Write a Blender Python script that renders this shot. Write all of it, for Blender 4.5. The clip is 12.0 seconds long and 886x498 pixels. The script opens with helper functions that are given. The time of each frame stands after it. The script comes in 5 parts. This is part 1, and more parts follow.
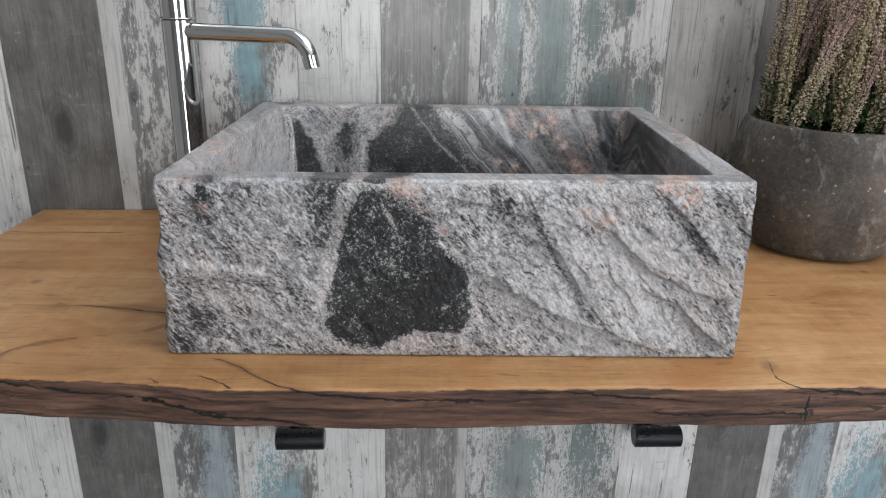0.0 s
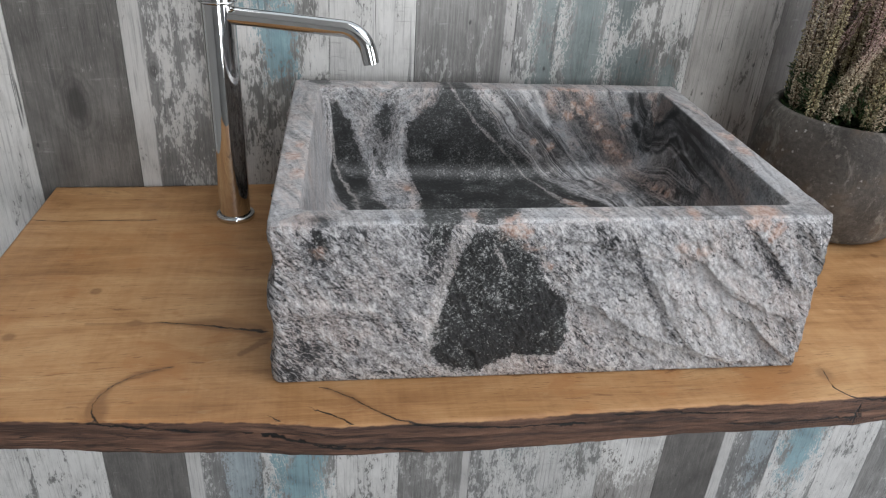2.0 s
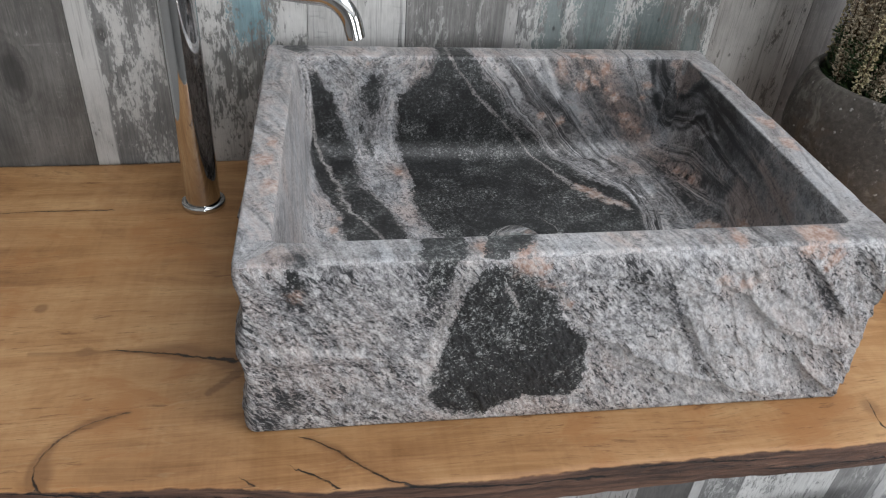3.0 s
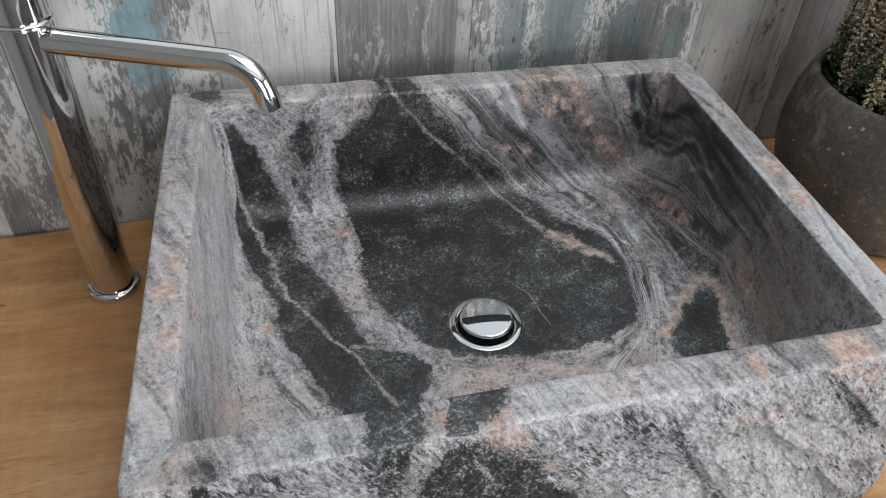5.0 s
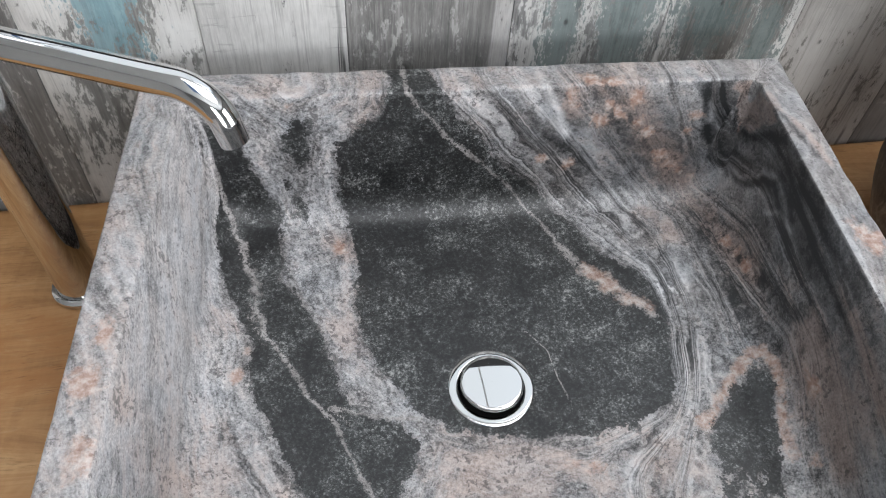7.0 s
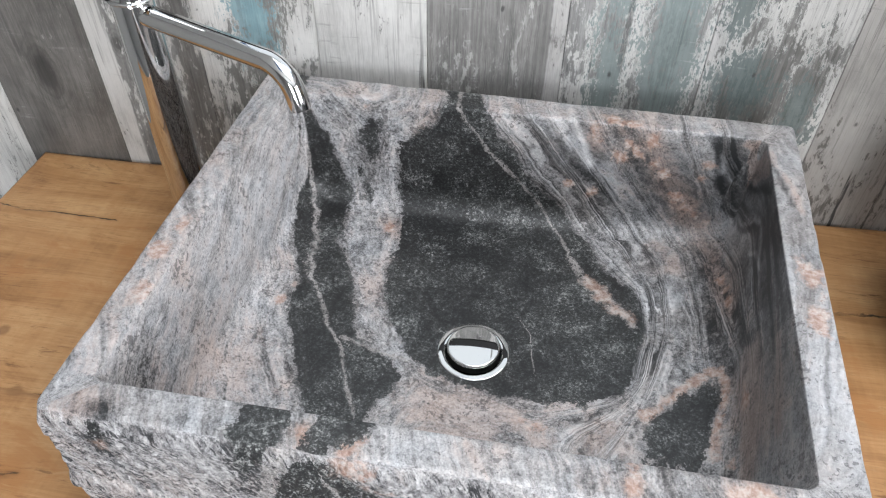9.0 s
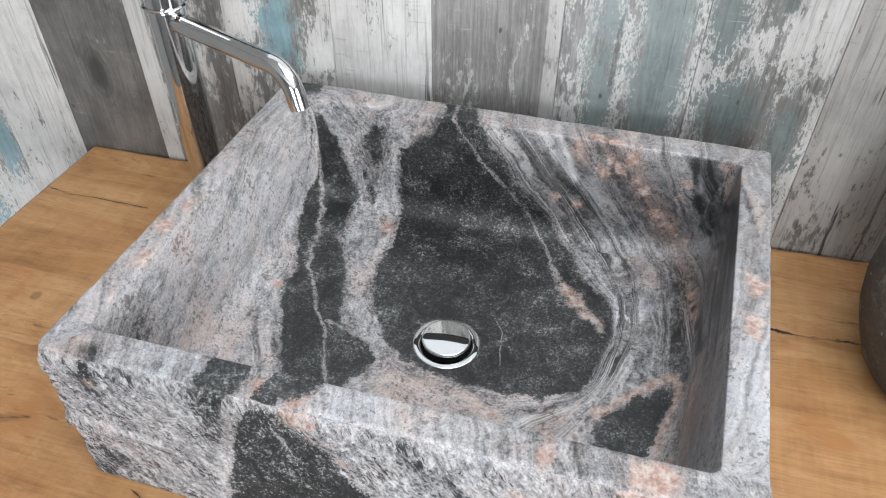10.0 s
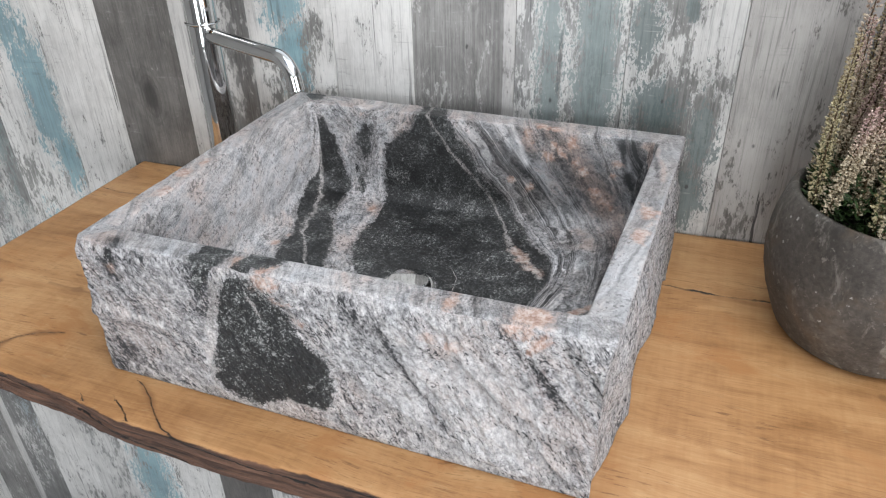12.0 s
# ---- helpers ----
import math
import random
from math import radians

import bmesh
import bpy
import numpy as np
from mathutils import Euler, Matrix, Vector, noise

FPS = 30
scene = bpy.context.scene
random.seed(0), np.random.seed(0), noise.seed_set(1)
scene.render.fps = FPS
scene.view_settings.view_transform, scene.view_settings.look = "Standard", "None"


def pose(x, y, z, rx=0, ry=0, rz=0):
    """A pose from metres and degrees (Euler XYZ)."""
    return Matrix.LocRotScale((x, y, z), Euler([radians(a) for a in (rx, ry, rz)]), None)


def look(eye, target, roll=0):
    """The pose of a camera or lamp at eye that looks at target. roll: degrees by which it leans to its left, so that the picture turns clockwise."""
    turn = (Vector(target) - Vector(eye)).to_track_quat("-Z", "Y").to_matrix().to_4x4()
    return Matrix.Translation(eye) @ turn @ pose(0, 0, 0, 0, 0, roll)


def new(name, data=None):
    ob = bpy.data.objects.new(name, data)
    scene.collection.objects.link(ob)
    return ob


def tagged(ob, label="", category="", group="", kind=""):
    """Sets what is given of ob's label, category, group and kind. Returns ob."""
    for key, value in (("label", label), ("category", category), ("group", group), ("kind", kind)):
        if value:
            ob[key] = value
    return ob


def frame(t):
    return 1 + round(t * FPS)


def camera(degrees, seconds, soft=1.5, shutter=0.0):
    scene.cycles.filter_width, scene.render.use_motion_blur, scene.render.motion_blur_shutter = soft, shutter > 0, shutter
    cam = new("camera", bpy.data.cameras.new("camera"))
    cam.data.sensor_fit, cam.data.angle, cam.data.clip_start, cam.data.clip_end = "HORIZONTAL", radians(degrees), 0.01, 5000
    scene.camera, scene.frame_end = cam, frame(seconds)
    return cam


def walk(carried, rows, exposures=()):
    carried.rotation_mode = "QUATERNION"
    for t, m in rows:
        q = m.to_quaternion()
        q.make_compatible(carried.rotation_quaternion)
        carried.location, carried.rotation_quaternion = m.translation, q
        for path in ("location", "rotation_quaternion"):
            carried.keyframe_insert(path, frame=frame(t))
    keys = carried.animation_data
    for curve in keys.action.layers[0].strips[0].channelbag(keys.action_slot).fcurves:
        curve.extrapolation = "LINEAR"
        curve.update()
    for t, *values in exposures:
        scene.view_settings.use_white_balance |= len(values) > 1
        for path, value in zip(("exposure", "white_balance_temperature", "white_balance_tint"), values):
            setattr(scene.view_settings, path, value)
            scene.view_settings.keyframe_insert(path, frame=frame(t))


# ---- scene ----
cam = camera(62.6, 12.0, soft=1.2)
PATH = [
    (0, (-0.038, -0.559, 0.294), (0.047, 1.32, -0.387), 1.1),
    (0.5, (-0.061, -0.531, 0.302), (0.064, 1.331, -0.419), 1.9),
    (1, (-0.118, -0.524, 0.345), (0.113, 1.298, -0.448), 2.2),
    (1.5, (-0.179, -0.538, 0.387), (0.111, 1.232, -0.498), 2.7),
    (2, (-0.194, -0.509, 0.408), (0.118, 1.216, -0.555), 3.8),
    (2.5, (-0.184, -0.441, 0.428), (0.061, 1.232, -0.64), 2.8),
    (3, (-0.186, -0.381, 0.431), (0.154, 1.216, -0.724), 4.8),
    (3.5, (-0.233, -0.324, 0.456), (0.269, 1.21, -0.725), 4.0),
    (3.7, (-0.249, -0.308, 0.466), (0.306, 1.191, -0.737), 4.4),
    (5.3, (-0.099, -0.193, 0.473), (0.184, 1.232, -0.902), 1.7),
    (5.5, (-0.078, -0.177, 0.472), (0.121, 1.207, -0.958), 1.6),
    (6, (-0.077, -0.132, 0.482), (0.115, 1.137, -1.052), 3.4),
    (6.5, (-0.091, -0.085, 0.494), (0.192, 1.179, -1.03), 4.4),
    (7, (-0.081, -0.068, 0.487), (0.148, 1.19, -1.051), 4.2),
    (7.2, (-0.06, -0.071, 0.482), (0.095, 1.183, -1.069), 4.2),
    (8.8, (0.042, -0.173, 0.51), (-0.196, 1.204, -0.92), 0.7),
    (9, (0.039, -0.204, 0.521), (-0.188, 1.212, -0.873), 0.7),
    (9.5, (0.057, -0.252, 0.529), (-0.165, 1.225, -0.801), 1.1),
    (10, (0.12, -0.244, 0.531), (-0.285, 1.196, -0.797), -0.0),
    (10.5, (0.199, -0.235, 0.522), (-0.404, 1.152, -0.787), -1.1),
    (11, (0.226, -0.268, 0.517), (-0.409, 1.142, -0.751), -2.6),
    (11.5, (0.238, -0.346, 0.504), (-0.37, 1.133, -0.697), -2.0),
    (12, (0.264, -0.414, 0.478), (-0.325, 1.176, -0.583), -1.4),
]
walk(cam, [(t, look(eye, target, roll)) for t, eye, target, roll in PATH], [(0, 0.0), (3.7, -0.06), (6.0, 0.20), (7.0, 0.42), (9.0, 0.50), (11.0, 0.50), (11.5, 0.52), (12.0, 0.40)])

# ---- world and lamps ----
world = bpy.data.worlds.new("World")
scene.world = world
world.use_nodes = True
wn = world.node_tree.nodes
sky = wn.new("ShaderNodeTexSky")
sky.sky_type, sky.sun_disc = "NISHITA", False
sky.sun_elevation, sky.sun_rotation = radians(35), radians(120)
wn["Background"].inputs["Strength"].default_value = 0.1
world.node_tree.links.new(sky.outputs[0], wn["Background"].inputs["Color"])


def window_lamp(name, eye, target, wide, high, power, colour=(1.0, 0.98, 0.95)):
    """Daylight that falls in through a window's opening."""
    data = bpy.data.lights.new(name, "AREA")
    data.shape, data.size, data.size_y, data.energy, data.color = "RECTANGLE", wide, high, power, colour
    ob = new(name, data)
    ob.matrix_world = look(eye, target)
    return ob


window_lamp("window_light", (2.37, -1.4, 0.15), (0.0, -0.9, 0.0), 1.5, 2.1, 48, (0.885, 0.915, 1.0))
# added fill from the front, brightens the basin's face and the wall below
window_lamp("front_fill_light", (0.45, -2.97, 0.15), (0.1, 0.0, 0.0), 0.85, 1.7, 52, (0.935, 0.965, 1.0))
window_lamp("roof_window_light", (0.65, -0.34, 1.47), (0.60, -0.36, 0.0), 1.9, 1.35, 21, (0.985, 0.985, 0.985))
window_lamp("far_roof_window_light", (0.1, 1.08, 1.47), (0.1, 1.07, 0.0), 2.3, 1.16, 6.2, (0.985, 1.0, 0.955))

# ---- shader helpers ----


class Nodes:
    """A node material, written as expressions."""

    def __init__(self, name):
        self.mat = bpy.data.materials.new(name)
        self.mat.use_nodes = True
        self.tree = self.mat.node_tree
        self.bsdf = self.tree.nodes["Principled BSDF"]

    def link(self, value, socket):
        if isinstance(value, bpy.types.NodeSocket):
            self.tree.links.new(value, socket)
        elif value is not None:
            if isinstance(value, (tuple, list)) and len(value) == 3 and socket.type == "RGBA":
                value = (*value, 1.0)
            socket.default_value = value

    def m(self, op, a, b=None, c=None, clamp=False):
        n = self.tree.nodes.new("ShaderNodeMath")
        n.operation, n.use_clamp = op, clamp
        for i, v in enumerate((a, b, c)):
            self.link(v, n.inputs[i])
        return n.outputs[0]

    def add(self, a, b):
        return self.m("ADD", a, b)

    def sub(self, a, b):
        return self.m("SUBTRACT", a, b)

    def mul(self, a, b):
        return self.m("MULTIPLY", a, b)

    def step(self, v, lo, hi, top=1.0):
        n = self.tree.nodes.new("ShaderNodeMapRange")
        n.interpolation_type = "SMOOTHSTEP"
        for i, x in enumerate((v, lo, hi, 0.0, top)):
            self.link(x, n.inputs[i])
        return n.outputs[0]

    def attr(self, name):
        n = self.tree.nodes.new("ShaderNodeAttribute")
        n.attribute_name = name
        return n.outputs["Fac"]

    def coords(self, kind="Object"):
        return self.tree.nodes.new("ShaderNodeTexCoord").outputs[kind]

    def split(self, v):
        n = self.tree.nodes.new("ShaderNodeSeparateXYZ")
        self.link(v, n.inputs[0])
        return n.outputs

    def join(self, x, y, z):
        n = self.tree.nodes.new("ShaderNodeCombineXYZ")
        for i, v in enumerate((x, y, z)):
            self.link(v, n.inputs[i])
        return n.outputs[0]

    def scale(self, v, s):
        n = self.tree.nodes.new("ShaderNodeVectorMath")
        n.operation = "MULTIPLY"
        self.link(v, n.inputs[0])
        self.link(s, n.inputs[1])
        return n.outputs[0]

    def shift(self, v, s):
        n = self.tree.nodes.new("ShaderNodeVectorMath")
        n.operation = "ADD"
        self.link(v, n.inputs[0])
        self.link(s, n.inputs[1])
        return n.outputs[0]

    def noise(self, v, scale, detail=3.0, rough=0.55, warp=0.0):
        n = self.tree.nodes.new("ShaderNodeTexNoise")
        self.link(v, n.inputs["Vector"])
        for k, x in (("Scale", scale), ("Detail", detail), ("Roughness", rough), ("Distortion", warp)):
            self.link(x, n.inputs[k])
        return n.outputs["Fac"]

    def cells(self, v, scale, feature="F1"):
        n = self.tree.nodes.new("ShaderNodeTexVoronoi")
        n.feature = feature
        self.link(v, n.inputs["Vector"])
        self.link(scale, n.inputs["Scale"])
        return n.outputs["Distance"]

    def random(self):
        return self.tree.nodes.new("ShaderNodeObjectInfo").outputs["Random"]

    def mix(self, f, a, b, blend="MIX"):
        n = self.tree.nodes.new("ShaderNodeMix")
        n.data_type, n.blend_type = "RGBA", blend
        self.link(f, n.inputs[0])
        self.link(a, n.inputs[6])
        self.link(b, n.inputs[7])
        return n.outputs[2]

    def ramp(self, f, stops):
        n = self.tree.nodes.new("ShaderNodeValToRGB")
        e = n.color_ramp.elements
        while len(e) < len(stops):
            e.new(0.5)
        for i, (at, c) in enumerate(stops):
            e[i].position = at
            e[i].color = (*c, 1.0) if isinstance(c, (tuple, list)) else (c, c, c, 1.0)
        self.link(f, n.inputs[0])
        return n.outputs[0]

    def bump(self, height, distance, strength=1.0, under=None):
        n = self.tree.nodes.new("ShaderNodeBump")
        self.link(height, n.inputs["Height"])
        self.link(strength, n.inputs["Strength"])
        n.inputs["Distance"].default_value = distance
        if under is not None:
            self.link(under, n.inputs["Normal"])
        return n.outputs[0]

    def done(self, colour=None, rough=None, metal=None, normal=None, ior=None):
        for key, v in (("Base Color", colour), ("Roughness", rough), ("Metallic", metal), ("Normal", normal), ("IOR", ior)):
            if v is not None:
                self.link(v, self.bsdf.inputs[key])
        return self.mat


def stone_material():
    """Striped gneiss: dark lenses, pale veins, salmon spots, bands that follow the lenses."""
    k = Nodes("gneiss")
    p = k.coords()
    dark, flow, tone_and_shade, pink, spot = (k.attr(a) for a in ("dark", "flow", "tone_and_shade", "pink", "spot"))
    vein, near, raw, stripe, soft = (k.attr(a) for a in ("vein", "vein_near", "raw", "stripe", "soft"))
    grain = k.noise(p, 430, 4, 0.7)
    grain2 = k.noise(k.shift(p, (3.1, 1.7, 0.4)), 950, 2, 0.6)
    mid = k.noise(p, 75, 6, 0.66, 0.3)
    blot = k.noise(k.shift(p, (0.3, 2.2, 1.1)), 36, 5, 0.68, 0.5)
    big = k.noise(p, 14, 3, 0.5, 0.6)
    x, y, z = k.split(p)
    # bands along the flow
    still = k.sub(1.0, k.m("MINIMUM", stripe, 1.0))
    wob = k.add(flow, k.mul(k.sub(mid, 0.5), k.add(0.003, k.mul(still, 0.008))))
    wob = k.add(wob, k.mul(k.sub(big, 0.5), k.add(0.010, k.mul(still, 0.014))))
    along, across = k.add(k.mul(x, 0.8), z), k.sub(y, z)
    band = k.noise(k.join(k.mul(wob, 130), k.mul(along, 6), k.mul(across, 6)), 1.0, 3, 0.55, 0.3)
    lump = k.noise(k.join(k.mul(wob, 150), k.mul(along, 45), k.mul(across, 45)), 1.0, 6, 0.7, 0.35)
    thin = k.noise(k.join(k.mul(wob, 420), k.mul(along, 9), k.mul(across, 9)), 1.0, 4, 0.62, 0.25)
    dash = k.noise(k.join(k.mul(wob, 520), k.mul(along, 190), k.mul(across, 190)), 1.0, 4, 0.7)
    calm = k.sub(1.0, raw)
    level = k.add(k.mul(k.sub(band, 0.5), k.add(0.45, k.mul(stripe, 1.9))), k.mul(k.sub(thin, 0.5), k.add(0.04, k.mul(stripe, 1.9))))
    level = k.add(level, k.mul(k.sub(lump, 0.5), k.add(0.20, k.mul(k.mul(calm, still), 0.65))))
    level = k.add(level, k.mul(k.sub(dash, 0.5), k.add(0.15, k.mul(calm, 0.45))))
    level = k.add(level, k.mul(k.sub(grain, 0.5), k.add(k.add(0.22, k.mul(still, 0.63)), k.mul(raw, 0.55))))
    level = k.add(level, k.mul(k.sub(grain2, 0.5), k.add(k.add(0.15, k.mul(still, 0.45)), k.mul(raw, 0.75))))
    level = k.add(level, k.mul(k.sub(mid, 0.5), k.add(k.add(0.15, k.mul(still, 0.50)), k.mul(raw, 0.45))))
    level = k.add(level, k.mul(k.sub(blot, 0.5), k.add(k.add(0.15, k.mul(still, 0.40)), k.mul(raw, 0.3))))
    # adds the stone's own tone and the light and shade painted on the bowl's sides
    level = k.add(k.add(0.5, k.mul(level, k.sub(1.0, k.mul(soft, 0.75)))), tone_and_shade)
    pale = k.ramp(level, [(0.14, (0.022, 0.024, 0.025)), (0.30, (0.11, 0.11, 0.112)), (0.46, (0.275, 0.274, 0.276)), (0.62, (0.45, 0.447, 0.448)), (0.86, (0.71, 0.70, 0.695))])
    rosy = k.ramp(level, [(0.14, (0.04, 0.034, 0.032)), (0.33, (0.21, 0.17, 0.155)), (0.54, (0.37, 0.31, 0.285)), (0.84, (0.58, 0.51, 0.475))])
    patch = k.step(k.add(pink, k.add(k.mul(k.sub(band, 0.5), 1.0), k.add(k.mul(k.sub(blot, 0.5), 1.2), k.mul(k.sub(lump, 0.5), 1.2)))), 0.08, 0.6)
    light = k.mix(patch, pale, rosy)
    mica = k.noise(k.join(k.mul(wob, 800), k.mul(along, 300), k.mul(across, 300)), 1.0, 3, 0.6)
    mica = k.mul(k.step(mica, 0.60, 0.67), k.step(k.add(blot, k.mul(k.sub(lump, 0.5), 0.6)), 0.56, 0.42))
    light = k.mix(k.mul(mica, 0.6), light, (0.045, 0.048, 0.053))
    # broken faces: even grey with black and white grains in oblique trains
    speck = k.noise(k.join(k.mul(flow, 270), k.mul(along, 300), k.mul(across, 300)), 1.0, 5, 0.78, 0.3)
    coarse = k.noise(k.shift(p, (1.3, 0.2, 4.1)), 165, 5, 0.76, 0.4)
    train = k.noise(k.join(k.mul(k.add(flow, k.mul(k.sub(big, 0.5), 0.03)), 88), k.mul(along, 26), k.mul(across, 26)), 1.0, 4, 0.66, 0.4)
    facet = k.sub(1.0, k.mul(soft, 0.5))
    even = k.add(k.mul(k.sub(grain, 0.5), 0.75), k.add(k.mul(k.sub(grain2, 0.5), 0.45), k.mul(k.sub(coarse, 0.5), 1.75)))
    even = k.add(k.mul(even, facet), k.add(k.add(0.49, k.mul(tone_and_shade, 1.3)), k.mul(soft, 0.01)))
    even = k.add(even, k.add(k.mul(k.sub(mid, 0.5), 0.34), k.add(k.mul(k.sub(blot, 0.5), 0.34), k.mul(k.sub(train, 0.5), -0.12))))
    broken = k.mix(k.mul(patch, 0.7), k.ramp(even, [(0.14, (0.05, 0.052, 0.055)), (0.32, (0.178, 0.174, 0.178)), (0.48, (0.310, 0.303, 0.307)), (0.62, (0.45, 0.447, 0.448)), (0.82, (0.68, 0.67, 0.665))]), rosy)
    lead = k.add(speck, k.add(k.mul(k.sub(train, 0.5), 0.36), k.add(k.mul(k.sub(blot, 0.5), 0.30), k.mul(tone_and_shade, -0.40))))
    broken = k.mix(k.mul(k.step(k.sub(lead, k.mul(soft, 0.03)), 0.543, 0.560), 0.93), broken, (0.022, 0.024, 0.027))
    broken = k.mix(k.mul(k.step(k.add(speck, k.mul(k.sub(train, 0.5), 0.3)), 0.44, 0.41), 0.6), broken, (0.62, 0.61, 0.605))
    border = k.step(dark, -0.012, -0.001)
    grit = k.add(k.noise(k.shift(p, (2.0, 3.0, 0.7)), 260, 4, 0.66, 0.3), k.add(k.mul(k.sub(blot, 0.5), 0.9), k.mul(border, 0.085)))
    light = k.mix(k.mul(k.step(grit, 0.628, 0.656), 0.6), light, (0.026, 0.028, 0.031))
    light = k.mix(raw, light, broken)
    cast = k.add(k.mul(band, 0.45), k.mul(k.noise(k.shift(p, (4.0, 0.6, 2.3)), 24, 4, 0.62, 0.6), 0.55))
    light = k.mix(k.sub(0.8, k.mul(raw, 0.5)), light, k.ramp(cast, [(0.36, (1.0, 0.92, 0.875)), (0.5, (0.985, 0.98, 0.985)), (0.64, (0.905, 0.95, 1.0))]), "MULTIPLY")
    # salmon feldspar
    ragged = k.add(k.mul(k.sub(mid, 0.5), 0.016), k.add(k.mul(k.sub(blot, 0.5), 0.014), k.mul(k.sub(grain, 0.5), 0.006)))
    s = k.step(k.add(spot, ragged), -0.0022, 0.0022)
    salmon = k.ramp(k.noise(p, 170, 5, 0.68), [(0.34, (0.27, 0.13, 0.085)), (0.46, (0.44, 0.28, 0.215)), (0.56, (0.60, 0.47, 0.41)), (0.68, (0.70, 0.65, 0.61))])
    light = k.mix(k.mul(s, 0.74), light, salmon)
    # dark lenses
    edge = k.add(dark, k.add(k.mul(k.sub(mid, 0.5), 0.023), k.add(k.mul(k.sub(blot, 0.5), 0.015), k.mul(k.sub(grain, 0.5), 0.014))))
    mask = k.step(edge, -0.0007, 0.0007)
    fleck = k.add(k.mul(grain, 0.46), k.add(k.mul(k.noise(k.shift(p, (1.0, 5.0, 2.0)), 210, 5, 0.74, 0.3), 0.34), k.mul(grain2, 0.20)))
    fleck = k.add(fleck, k.add(k.mul(k.sub(blot, 0.5), 0.38), k.add(k.mul(k.sub(big, 0.5), 0.16), k.mul(k.sub(raw, 1.0), -0.006))))
    fleck = k.add(0.5, k.mul(k.sub(fleck, 0.5), k.add(1.02, k.mul(raw, 0.95))))
    fleck = k.add(fleck, k.mul(raw, k.sub(k.mul(k.sub(speck, 0.5), 0.30), 0.034)))
    night = k.ramp(fleck, [(0.42, (0.007, 0.0075, 0.008)), (0.50, (0.018, 0.0195, 0.0198)), (0.555, (0.047, 0.051, 0.051)), (0.60, (0.130, 0.137, 0.135)), (0.66, (0.36, 0.365, 0.355))])
    glint = k.noise(k.join(k.mul(x, 520), k.mul(k.sub(y, k.mul(z, 0.3)), 900), k.mul(z, 700)), 1.0, 2, 0.6)
    glint = k.mul(k.step(glint, 0.62, 0.68), k.step(k.add(blot, k.mul(k.sub(big, 0.5), 0.8)), 0.40, 0.60))
    night = k.mix(k.mul(glint, 0.7), night, (0.30, 0.305, 0.295))
    colour = k.mix(k.mul(mask, 0.97), light, night)
    # pale veins
    wide = k.add(k.m("ABSOLUTE", k.add(vein, k.mul(k.sub(mid, 0.5), 0.009))), k.add(k.mul(k.sub(grain, 0.5), 0.009), k.mul(k.sub(blot, 0.5), 0.006)))
    v = k.mul(k.mul(k.step(wide, 0.0021, 0.0009), k.step(near, 0.011, 0.007)), k.step(k.noise(k.shift(p, (6.0, 1.0, 3.0)), 330, 3, 0.7), 0.36, 0.50))
    colour = k.mix(k.mul(v, 0.8), colour, k.ramp(level, [(0.2, (0.13, 0.124, 0.12)), (0.45, (0.345, 0.325, 0.313)), (0.75, (0.58, 0.555, 0.54))]))
    colour = k.mix(k.mul(k.mul(s, k.step(near, 0.014, 0.008)), k.mul(mask, 0.55)), colour, salmon)
    tilted = k.join(k.add(k.mul(x, 0.866), k.mul(z, 0.5)), y, k.mul(k.sub(k.mul(z, 0.866), k.mul(x, 0.5)), 0.45))
    relief = k.add(k.add(k.mul(k.noise(tilted, 170, 6, 0.76), 0.6), k.mul(k.cells(tilted, 130), 0.4)), k.mul(k.cells(tilted, 380), 0.16))
    nrm = k.bump(relief, 0.0085, k.add(0.008, k.mul(raw, 0.92)))
    honed = k.mul(k.step(raw, 0.04, 0.10), k.step(raw, 0.22, 0.15))
    rough = k.add(k.sub(k.mul(raw, 0.52), k.mul(honed, 0.06)), k.add(0.34, k.mul(k.sub(grain, 0.5), 0.14)))
    return k.done(colour, rough, 0.0, nrm)


